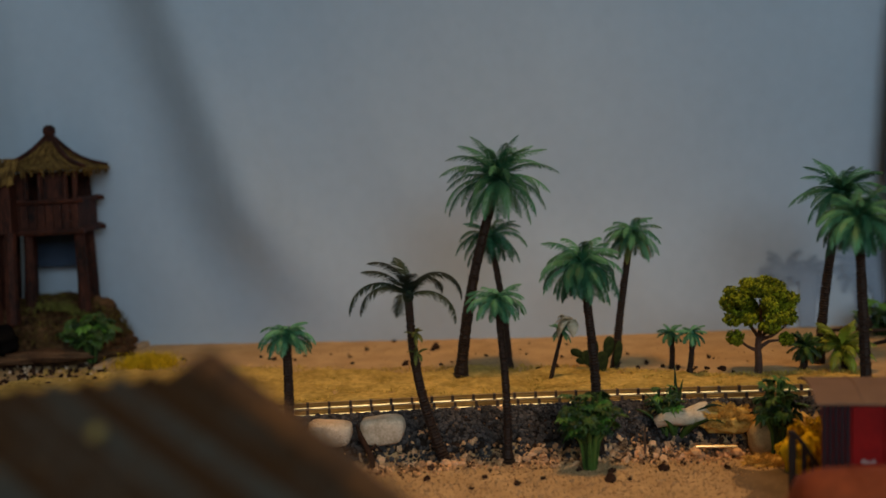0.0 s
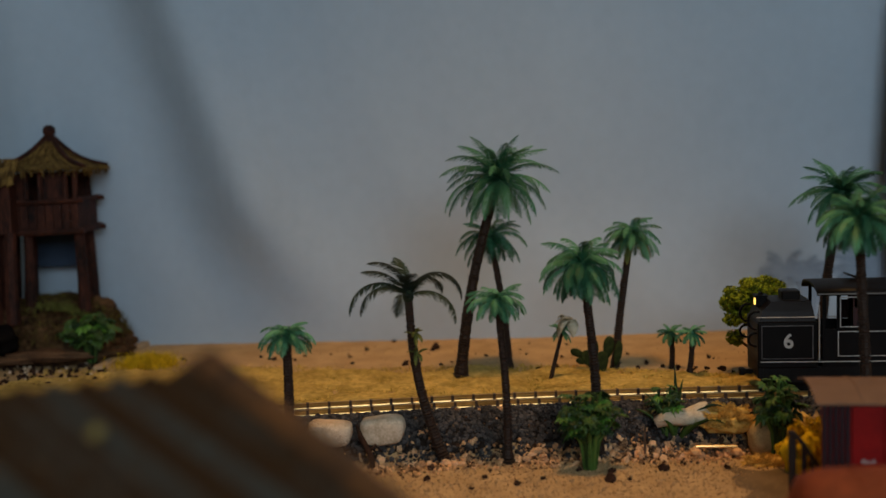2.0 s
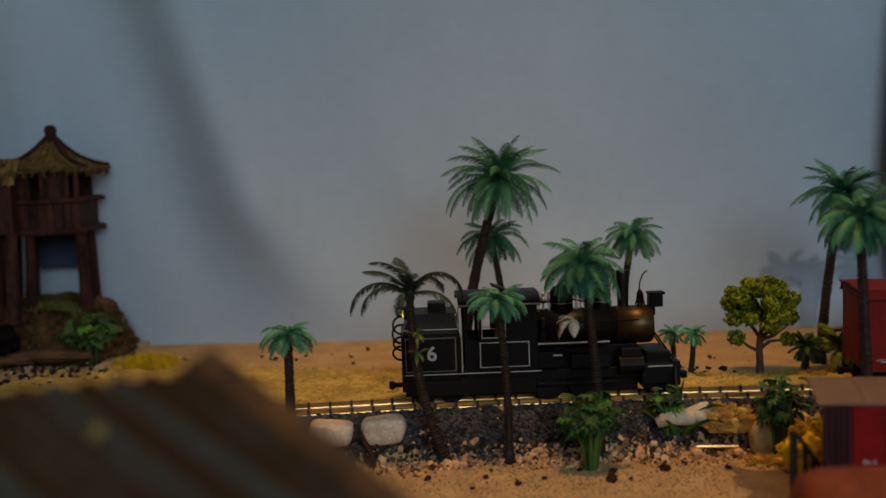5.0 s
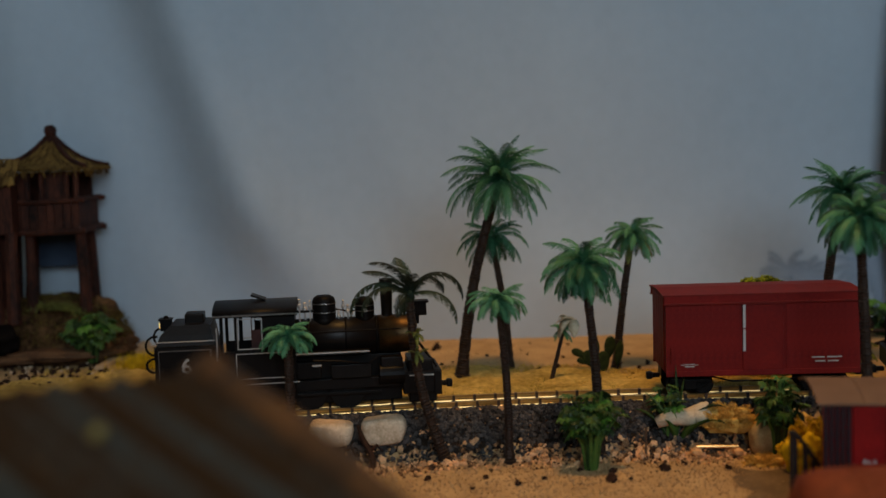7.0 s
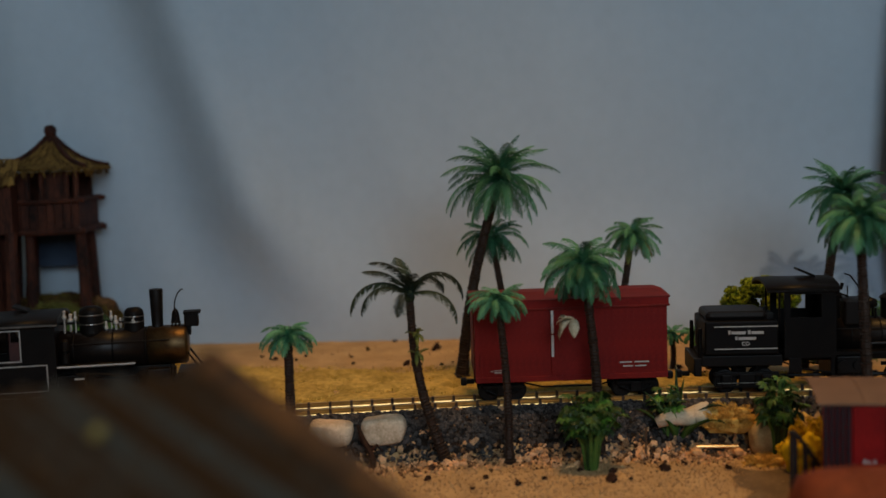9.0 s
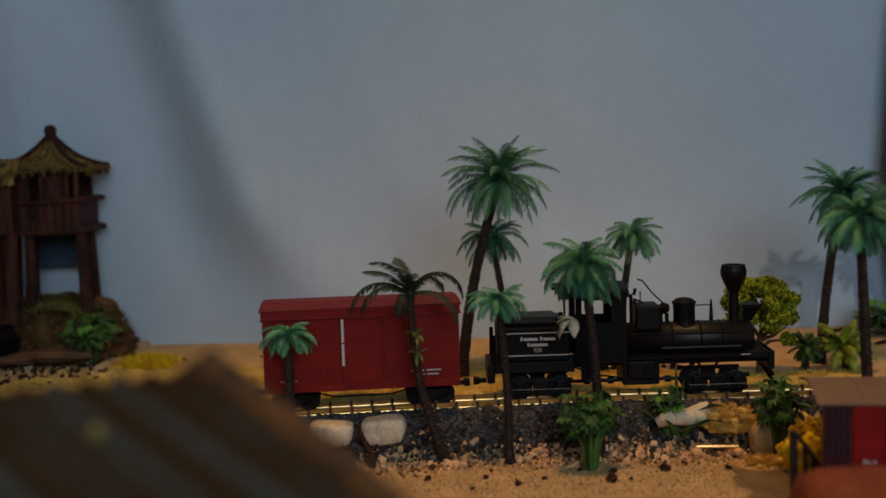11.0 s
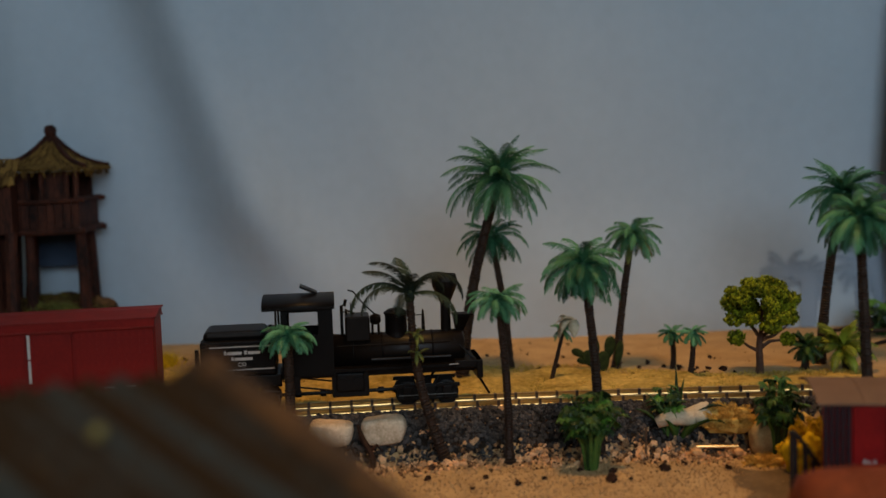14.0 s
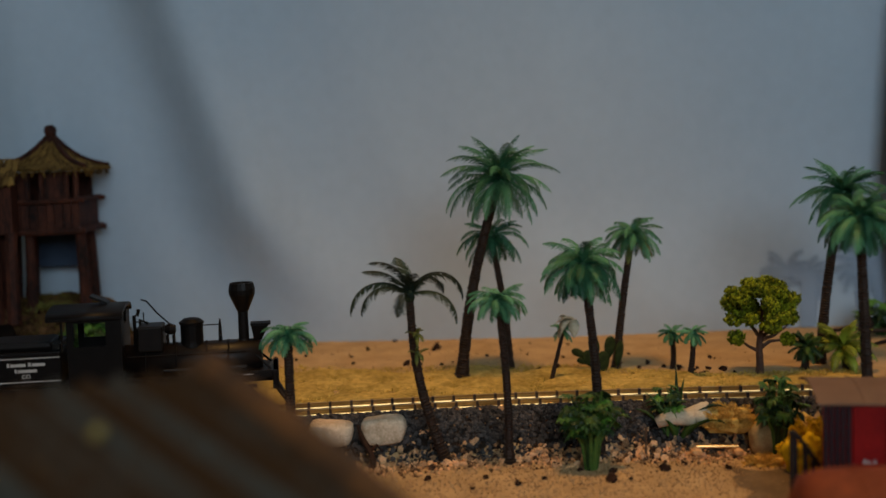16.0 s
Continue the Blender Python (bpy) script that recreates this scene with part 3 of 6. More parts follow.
def tank_engine():
    en = thing("tank_locomotive", (0, 0, 0), "black tank locomotive with white lining, running bunker first", "locomotive")
    P = lambda n, bm, m="black", lb="", sm=False: part(n, bm, m, en, lb, sm)
    bm = mbox(bmesh.new(), -90, 74, -13, 13, 13, 20, 0.5)
    mbox(bm, -90, -86, -21, 21, 10, 22, 0.6)
    P("frame", bm, "soot")
    # plain block added to keep the space under the boiler dark
    P("ash_pan", mbox(bmesh.new(), -46, 66, -6, 6, 3, 34, 0.5), "soot")
    for s in (-1, 1):
        P("side_skirt", mbox(bmesh.new(), -88, -3, s * 20 - 0.8, s * 20 + 0.8, 7, 18, 0.4), "soot")
    bm = mbox(bmesh.new(), -90, -52, -22, 22, 17, 47, 0.8)
    P("bunker", bm)
    bm = bmesh.new()
    vs = []
    for x0, x1, h, z in ((-89, -53, 21.0, 47), (-86.5, -54, 18.5, 54), (-80, -55, 16, 60)):
        vs.append([bm.verts.new((a * K, b * K, z * K)) for a, b in ((x0, -h), (x1, -h), (x1, h), (x0, h))])
    for a, b in zip(vs, vs[1:]):
        for k in range(4):
            bm.faces.new((a[k], a[(k + 1) % 4], b[(k + 1) % 4], b[k]))
    bm.faces.new(vs[-1])
    P("coal_top", bm, "soot")
    bm = mbox(bmesh.new(), -72, -60, -7, 7, 59, 66, 1.0)
    P("hatch", bm, "soot")
    bm = mbox(bmesh.new(), -88, -81, -4.5, 4.5, 55, 62, 0.7)
    mbox(bm, -89, -80.5, -5, 5, 61.8, 62.8, 0.2)
    mtube(bm, [(-84.5, 0, 62.5), (-84.5, 0, 64.5)], [2, 1.2], 10)
    lamp_box = P("rear_headlamp", bm)
    bm = mtube(bmesh.new(), [(-87.6, 0, 58.3), (-88.6, 0, 58.3)], [2.6, 2.2], 14)
    part("lens", bm, "lens", lamp_box, "glowing amber lens")
    for z in (47.5, 50.5):
        bm = mtube(bmesh.new(), [(-90.5, -21.5, z), (-52, -21.8, z)], 0.35, 6)
        P("bunker_rail", bm, "trim" if z > 49 else "black", "thin white rail")
    for z, h in ((42, 12), (31, 9)):
        for s in (-1, 1):
            pth = [(-89, s * 18, z)] + [(-90 - 5.5 * math.sin(a), s * 18, z + h / 2 - h / 2 * math.cos(a)) for a in (0.3, 0.8, 1.3, 1.8, 2.3, 2.8)] + [(-88, s * 18, z + h)]
            P("grab_iron", mtube(bmesh.new(), pth, 0.8, 6))
    for y in (-22.1, 22.1):
        bm = mbox(bmesh.new(), -88, 0, y - 0.12, y + 0.12, 21.0, 21.6)
        P("lining", bm, "trim", "white lining stripe")
    for y in (-22.1, 22.1):
        P("panel_lining", plate(bmesh.new(), [-87.5, -87.1, -55.4, -54.8], [23.2, 23.6, 44.6, 45.2], [(1, 1)], y - 0.1, y + 0.1), "steel", "thin grey panel lining")
    words("cab_number", "6", 0.0132, pose(-0.0705, -0.0222, 0.0345, 90, 0, 0), "trim", en, "white numeral six")
    # cab
    for s in (-1, 1):
        y0, y1 = sorted((s * 22, s * 20.6))
        bm = plate(bmesh.new(), [-49, -47, -40, -37.5, -22.5, -2], [18, 42.5, 64.5, 68], [(1, 1), (3, 1)], y0, y1)
        P("cab_side", bm)
        y = s * 22.1
        P("panel_lining", plate(bmesh.new(), [-39.5, -38.9, -8.0, -7.4], [24.6, 25.1, 40.5, 41.1], [(1, 1)], y - 0.12, y + 0.12), "trim", "white panel lining")
        P("window_frame", plate(bmesh.new(), [-38.2, -37.6, -23.0, -22.4], [43.6, 44.2, 62.8, 63.4], [(1, 1)], y - 0.3, y + 0.12), "trim")
        P("sliding_sash", plate(bmesh.new(), [-29.5, -28.8, -23.2, -22.5], [43, 44, 55, 55.8, 63.4, 64.2], [(1, 3)], s * 20.2 - 0.3, s * 20.2 + 0.3), "curtain_red", "dark red sliding sash")
        P("cab_handrail", mtube(bmesh.new(), [(-51, s * 21.5, 22), (-51, s * 21.8, 44), (-51, s * 21.5, 58)], 0.5, 6), "bright", "bright grab rail")
    bm = mbox(bmesh.new(), -4, -2, -21, 21, 18, 68)
    P("cab_front", bm)
    bm = mbox(bmesh.new(), -24, -12, -12, 12, 20, 52, 2)
    P("boiler_backhead", bm, "soot")
    bm = bmesh.new()
    arch_roof(bm, -53, 0, 25, 66.5, 5.6, 2)
    rf = P("cab_roof", bm, "soot", "curved black cab roof", True)
    bm = mbox(bmesh.new(), -5, 5, -6, 6, -0.6, 0.6, 0.25)
    part("roof_hatch", bm, "soot", rf, "tilted open roof hatch").matrix_local = pose(-25 * K, 0, 74.2 * K, 0, 20, 0)
    for s in (-1, 1):
        bm = mbox(bmesh.new(), -53, 0, min(s * 24.2, s * 25.2), max(s * 24.2, s * 25.2), 65.2, 66.2)
        part("gutter", bm, "steel", rf)
    # boiler
    bm = mtube(bmesh.new(), [(-3, 0, 46.0), (52, 0, 46.0)], 12.2, 28)
    P("boiler", bm, "boiler", "", True)
    for x in (6, 30, 50):
        P("boiler_band", mtube(bmesh.new(), [(x, 0, 46.0), (x + 1.2, 0, 46.0)], 12.4, 28), "black", "", True)
    # the bronze colour carries the golden reflection on the smokebox
    bm = mtube(bmesh.new(), [(52, 0, 46.0), (75, 0, 46.0), (76.5, 0, 46.0), (77.5, 0, 46.0)], [12.6, 12.6, 11.6, 6], 28)
    P("smokebox", bm, "smokebox", "smokebox with a golden reflection in its colour", True)
    for x, r, top in ((17.0, 7.6, 73.2), (43.5, 6.3, 71.0)):
        bm = mlathe(bmesh.new(), (x, 0, 54), ((r * 1.15, 0), (r * 1.02, 3.5), (r, 5), (r, top - 54 - 4), (r * 0.9, top - 54 - 1.5), (r * 0.6, top - 54), (r * 0.1, top - 53.6)), 24)
        dm = P("dome", bm, "black", "", True)
        for h in (62, top - 5.5):
            part("dome_band", mlathe(bmesh.new(), (x, 0, h), ((r + 0.25, 0), (r + 0.35, 0.35), (r + 0.25, 0.7)), 24), "steel", dm, "bright dome band")
    words("dome_number", "6", 0.0048, pose(0.0437, -0.0066, 0.0635, 90, 0, 0), "trim", en, "white numeral six")
    bm = bmesh.new()
    mlathe(bm, (58.0, 0, 55), ((5.5, 0), (4.0, 2.6), (3.6, 4.5), (3.9, 14), (4.4, 27), (4.3, 27.3), (3.2, 27.0)), 20)
    P("smokestack", bm, "soot", "", True)
    bm = mbox(bmesh.new(), 75, 84, -4.5, 4.5, 57.5, 66, 0.6)
    mbox(bm, 74.5, 85.5, -5, 5, 65.8, 67.2, 0.3)
    mbox(bm, 74, 79, -3, 3, 52, 58)
    P("front_headlamp", bm)
    # bell on its yoke behind the headlamp, with a bent rope arm
    bm = bmesh.new()
    for y in (-3.2, 3.2):
        mtube(bm, [(69.5, y, 56), (69.5, y, 68)], 0.6, 6)
        mtube(bm, [(66.8, y, 56), (67.4, y, 60)], 0.5, 6)
        mtube(bm, [(72.2, y, 56), (71.6, y, 60)], 0.5, 6)
    mtube(bm, [(69.5, -3.2, 68), (69.5, 3.2, 68)], 0.6, 6)
    mlathe(bm, (69.5, 0, 60), ((3.4, 0), (2.9, 1.2), (2.5, 4), (2.2, 6.5), (1.2, 8.5), (0.4, 9.2)), 14)
    P("bell", bm, "soot")
    P("bell_rope", mtube(bmesh.new(), [(69, 0, 69), (69.5, 0, 74), (71.5, 0, 79), (74, 0, 81.5), (75, 0, 81)], 0.45, 6), "soot")
    # bright valves and gauges between cab, domes and bell
    for x, y, h, r in ((1.2, -4, 72, 0.9), (4.6, -2, 69.5, 1.2), (8.0, -4, 71, 0.8), (26.5, -3, 64, 0.8), (29.5, -1, 70, 0.8), (32.5, -3, 67, 1.1), (34.8, 1, 65, 0.7)):
        bm = mtube(bmesh.new(), [(x, y, 56), (x, y, h - 5)], r * 0.6, 6)
        mlathe(bm, (x, y, h - 6), ((r * 0.8, 0), (r * 1.5, 0.8), (r * 1.5, 2.2), (r * 0.9, 3), (r * 0.9, 5), (r * 1.2, 5.3), (r * 0.4, 6)), 10)
        P("valve", bm, "bright", "bright metal valve")
    P("steam_pipe", mtube(bmesh.new(), [(-2, -3, 63.5), (10, -3, 63.5), (17, -3, 63.0)], 0.9, 8), "soot")
    P("steam_pipe", mtube(bmesh.new(), [(17, -3, 66), (30, -3, 63), (43, -2, 62)], 0.5, 8), "soot")
    P("air_pump", mlathe(bmesh.new(), (2.5, -15, 40), ((2.6, 0), (2.6, 6), (1.6, 6.4), (1.6, 8), (2.6, 8.4), (2.6, 14), (1.2, 15)), 14), "soot")
    for s in (-1, 1):
        bm = mbox(bmesh.new(), -3, 45, min(s * 12, s * 21), max(s * 12, s * 21), 37.2, 39)
        P("running_board", bm)
        bm = bmesh.new()
        mbox(bm, -2, 45, s * 21 - 0.15, s * 21 + 0.15, 38.2, 39.2)
        P("lining", bm, "trim", "white running board edge")
        P("handrail", mtube(bmesh.new(), [(0, s * 13, 51), (66, s * 13, 51)], 0.45, 6), "soot")
        bm = mtube(bmesh.new(), [(51, s * 17, 22.5), (67, s * 17, 22.5)], 6.5, 18)
        mbox(bm, 52, 66, min(s * 13, s * 21), max(s * 13, s * 21), 27, 34, 0.8)
        P("cylinder", bm, "soot")
        P("rod", mbox(bmesh.new(), -2, 52, s * 13.6 - 0.7, s * 13.6 + 0.7, 9.5, 11.5, 0.3), "soot", "sooty side rod")
        P("injector_pipe", mtube(bmesh.new(), [(8, s * 20, 38), (9, s * 20.6, 34), (26, s * 20.6, 33), (44, s * 19, 30), (50, s * 18.5, 34)], 0.6, 6), "soot", "sooty pipe")
        P("tool_box", mbox(bmesh.new(), -2, 14, min(s * 13, s * 20), max(s * 13, s * 20), 22, 33, 0.6))
        bm = mbox(bmesh.new(), 20, 46, min(s * 13.5, s * 18.5), max(s * 13.5, s * 18.5), 21, 30, 0.6)
        P("air_reservoir", bm, "soot")
        P("step", mbox(bmesh.new(), 8, 14, s * 20.5 - 1, s * 20.5 + 1, 30.3, 31.2), "trim", "white step edge")
    bm = mbox(bmesh.new(), 66, 90, -20, 20, 9, 23, 0.6)
    mbox(bm, 70, 86, -15, 15, 22, 30, 0.8)
    mbox(bm, 86, 91, -21, 21, 8, 24, 0.6)
    mbox(bm, 70, 88, -17, 17, 3, 10, 0.6)
    for y in (-9, 9):
        mtube(bm, [(75, y, 44), (89, y, 24)], 0.7, 6)
    P("pilot_deck", bm, "soot")
    bm = mbox(bmesh.new(), 70, 87, -20.3, -19.9, 20.6, 21.5)
    P("lining", bm, "trim", "white pilot edge")
    coupler(en, -90, -1)
    coupler(en, 91, 1)
    wheels = [wheelset(en, 6, 11), wheelset(en, 30, 11), wheelset(en, -76, 6.5), wheelset(en, -58, 6.5)]
    bm = mbox(bmesh.new(), -84, -50, -14, -12.6, 4, 10, 0.4)
    mbox(bm, -84, -50, 12.6, 14, 4, 10, 0.4)
    P("truck_frame", bm, "soot")
    return en, wheels


def geared_engine():
    en = thing("geared_locomotive", (0, 0, 0), "black geared locomotive with lettered tender and diamond stack", "locomotive")
    P = lambda n, bm, m="black", lb="", sm=False: part(n, bm, m, en, lb, sm)
    # tender
    bm = mbox(bmesh.new(), -90, -38, -20, 20, 19, 26, 0.5)
    mbox(bm, -95, -90, -21, 21, 13, 25, 0.6)
    P("tender_frame", bm, "soot")
    bm = mbox(bmesh.new(), -88, -41, -22, 22, 27, 49, 1.0)
    P("tender_tank", bm)
    bm = mbox(bmesh.new(), -86.5, -47, -17, 17, 48, 54.6, 3.0)
    mbox(bm, -47.5, -42, -15, 15, 48, 53, 0.8)
    mtube(bm, [(-44.5, 0, 52), (-44.5, 0, 55.5)], [1.6, 1.2], 8)
    P("coal_bunker", bm, "soot")
    for s in (-1, 1):
        bm = bmesh.new()
        for z in (45.2, 30.6):
            mbox(bm, -82, -41.5, s * 22.1 - 0.12, s * 22.1 + 0.12, z, z + 0.7)
        P("lining", bm, "trim", "white lining stripe")
        P("tender_post", mtube(bmesh.new(), [(-90.5, s * 18, 24), (-90.5, s * 18, 44)], [1.6, 1.3], 8))
    bar_lines(en, -22.1, [(-73, -71.6, 40.6, 43), (-71, -62, 40.6, 42.4), (-60.5, -58.8, 40.6, 43), (-58.2, -50.5, 40.6, 42.4)], "lettering_bar")
    bar_lines(en, -22.1, [(-68.6, -67.2, 36.8, 39.0), (-66.6, -55.4, 36.8, 38.6)], "lettering_bar")
    words("tender_lettering", "CO", 0.0034, pose(-0.062, -0.0222, 0.0342, 90, 0, 0), "trim", en, "white painted word")
    # cab
    for s in (-1, 1):
        y0, y1 = sorted((s * 21, s * 19.6))
        bm = plate(bmesh.new(), [-37, -33, -13.5, -4], [24, 50.5, 65.5, 69], [(1, 1)], y0, y1)
        P("cab_side", bm)
    bm = mbox(bmesh.new(), -6, -4, -20, -6, 24, 69)
    mbox(bm, -6, -4, 6, 20, 24, 69)
    mbox(bm, -6, -4, -6, 6, 24, 62)
    P("cab_front", bm)
    bm = bmesh.new()
    arch_roof(bm, -48.5, -2.5, 24, 69.2, 5.4, 2)
    rf = P("cab_roof", bm, "soot", "curved black cab roof", True)
    bm = mbox(bmesh.new(), -6, 6, -6, 6, -0.8, 0.8, 0.3)
    ht = part("roof_hatch", bm, "soot", rf, "tilted open roof hatch")
    ht.matrix_local = pose(-19 * K, 0, 77.6 * K, 0, 24, 0)
    for s in (-1, 1):
        part("roof_post", mtube(bmesh.new(), [(-40, s * 20, 48), (-40, s * 20, 70)], 0.8, 6), "soot", rf)
        part("gutter", mbox(bmesh.new(), -48.5, -2.5, s * 23.6 - 0.5, s * 23.6 + 0.5, 67.6, 68.8), "soot", rf)
    # boiler
    bm = mtube(bmesh.new(), [(-4, 0, 35.5), (80, 0, 35.5), (82, 0, 35.5)], [11.5, 11.5, 9], 28)
    P("boiler", bm, "boiler", "", True)
    for x in (8, 27, 46, 60):
        P("boiler_band", mtube(bmesh.new(), [(x, 0, 35.5), (x + 1.2, 0, 35.5)], 11.8, 28), "black", "", True)
    bm = mbox(bmesh.new(), 4, 20, -11, 11, 43, 59.5, 1.2)
    P("sand_box", bm, "soot")
    bm = bmesh.new()
    for y in (-3, 3):
        mtube(bm, [(22, y, 45), (22, y, 53)], 0.8, 6)
        mtube(bm, [(26, y, 45), (26, y, 53)], 0.8, 6)
    mtube(bm, [(20.5, 0, 56), (24, 0, 56), (27.5, 0, 56)], [2.4, 4.0, 2.4], 12)
    P("bell", bm, "soot")
    P("bell_rope", mtube(bmesh.new(), [(24, 0, 59), (16, 0, 67), (10, -1, 75), (6.5, -1, 76)], 0.55, 6), "soot")
    bm = mlathe(bmesh.new(), (37.5, 0, 44), ((8.2, 0), (7.4, 2.5), (7.2, 4), (7.2, 14.5), (8.0, 15), (8.0, 16), (5, 18.2), (0.6, 19)), 22)
    P("dome", bm, "black", "", False)
    bm = mtube(bmesh.new(), [(55.5, 0, 45), (55.5, 0, 56), (55.5, 0, 61)], [1.4, 1.0, 0.5], 8)
    mtube(bm, [(54.5, 0, 50), (56.5, 0, 50)], 1.8, 8)
    P("whistle", bm, "soot")
    P("handrail", mtube(bmesh.new(), [(1, -3, 62), (8, -3, 62), (8, -3, 68)], 0.5, 6), "soot")
    P("handrail", mtube(bmesh.new(), [(40, -4, 58), (55.5, -4, 58)], 0.4, 6), "soot")
    P("turret_pipe", mtube(bmesh.new(), [(2, -2, 46), (2, -2, 66), (4, -2, 66), (5, -2, 70)], 1.2, 6), "soot")
    P("turret_pipe", mtube(bmesh.new(), [(5, 2, 46), (5, 2, 63), (10, 2, 60)], 1.0, 6), "soot")
    bm = mlathe(bmesh.new(), (70.5, 0, 45), ((4.6, 0), (3.4, 2.5), (3.2, 20), (3.9, 21), (8.3, 31), (8.6, 34.5), (7.6, 38.8), (6.4, 38.8), (5, 36)), 20)
    P("smokestack", bm, "soot", "diamond-shaped black smokestack")
    bm = mbox(bmesh.new(), 75.5, 86.5, -5, 5, 46, 56.4, 0.8)
    for v in bm.verts:
        if v.co.z < 0.051:
            v.co.x = 0.0795 + (v.co.x - 0.081) * 0.5
            v.co.y *= 0.6
    mbox(bm, 75, 88, -5.5, 5.5, 56.2, 57.4)
    mbox(bm, 77, 81, -2.5, 2.5, 43, 47)
    P("front_headlamp", bm)
    for s in (-1, 1):
        P("running_board", mbox(bmesh.new(), -10, 74, min(s * 11.5, s * 20), max(s * 11.5, s * 20), 25.5, 27.5))
        P("handrail", mtube(bmesh.new(), [(-2, s * 12.6, 41), (72, s * 12.6, 41)], 0.45, 6), "soot")
        P("side_pipe", mtube(bmesh.new(), [(20, s * 14, 31.5), (72, s * 14, 31.5)], 1.1, 8), "boiler")
        P("step", mbox(bmesh.new(), -34, -26, s * 20 - 0.8, s * 20 + 0.8, 14, 24, 0.3), "soot")
        P("truss_rod", mtube(bmesh.new(), [(-40, s * 15, 22), (-26, s * 15, 16), (-6, s * 15, 13)], 0.6, 6), "soot")
        P("step_edge", mbox(bmesh.new(), 70, 76, s * 20.2 - 0.2, s * 20.2 + 0.2, 26.9, 27.5), "trim", "white step edge")
        P("brace", mtube(bmesh.new(), [(74, s * 9, 42), (90, s * 15, 26)], 0.8, 6), "soot")
    bm = mbox(bmesh.new(), -90, 88, -8, 8, 20, 25.5, 0.5)
    P("frame", bm, "soot")
    # upright steam engine block amidships, with its drive shaft to both trucks
    bm = mbox(bmesh.new(), -6, 18, -15, 15, 8, 27, 0.8)
    mbox(bm, -3, 15, -17.5, 17.5, 12, 24, 1.0)
    for x in (1, 11):
        mtube(bm, [(x, -19, 18), (x, 19, 18)], 3.6, 14)
    P("engine_block", bm, "soot")
    bm = mtube(bmesh.new(), [(-62, 0, 8.5), (62, 0, 8.5)], 1.2, 8)
    for x in (-30, -14, 24, 34):
        mtube(bm, [(x, 0, 8.5), (x + 4, 0, 8.5)], 2.2, 10)
    P("drive_shaft", bm, "soot")
    for x in (-60, 56):
        for s in (-1, 1):
            y = s * 13.8
            bm = mbox(bmesh.new(), x - 21, x + 21, y - 1, y + 1, 11.5, 14, 0.3)
            mbox(bm, x - 20, x + 20, y - 0.8, y + 0.8, 3.4, 5.4, 0.3)
            mbox(bm, x - 5, x + 5, y - 1.4, y + 1.4, 4, 13, 0.4)
            for e in (-1, 1):
                mbox(bm, x + e * 13 - 3, x + e * 13 + 3, y - 1.6, y + 1.6, 3.8, 12.5, 0.6)
                mtube(bm, [(x + e * 5, y, 13.5), (x + e * 9, y, 19.5)], 0.9, 6)
            P("truck_frame", bm, "soot")
            P("brake_rod", mtube(bmesh.new(), [(x - 19, s * 15.4, 7), (x + 19, s * 15.4, 7)], 0.35, 6), "steel", "thin steel brake rod")
    bm = mbox(bmesh.new(), 74, 92, -19, 19, 24, 29, 0.5)
    mbox(bm, 88, 92, -20, 20, 17, 29, 0.5)
    P("pilot_deck", bm, "soot")
    bm = bmesh.new()
    for i in range(9):
        y = -16 + 4 * i
        mtube(bm, [(90, y, 17), (97, y * 0.55, 5)], 0.8, 5)
    mtube(bm, [(97, -9, 5), (97, 9, 5)], 0.9, 6)
    P("cowcatcher", bm, "soot")
    coupler(en, -95, -1)
    wheels = [wheelset(en, x, 7.0) for x in (-73, -47, 43, 69)]
    return en, wheels


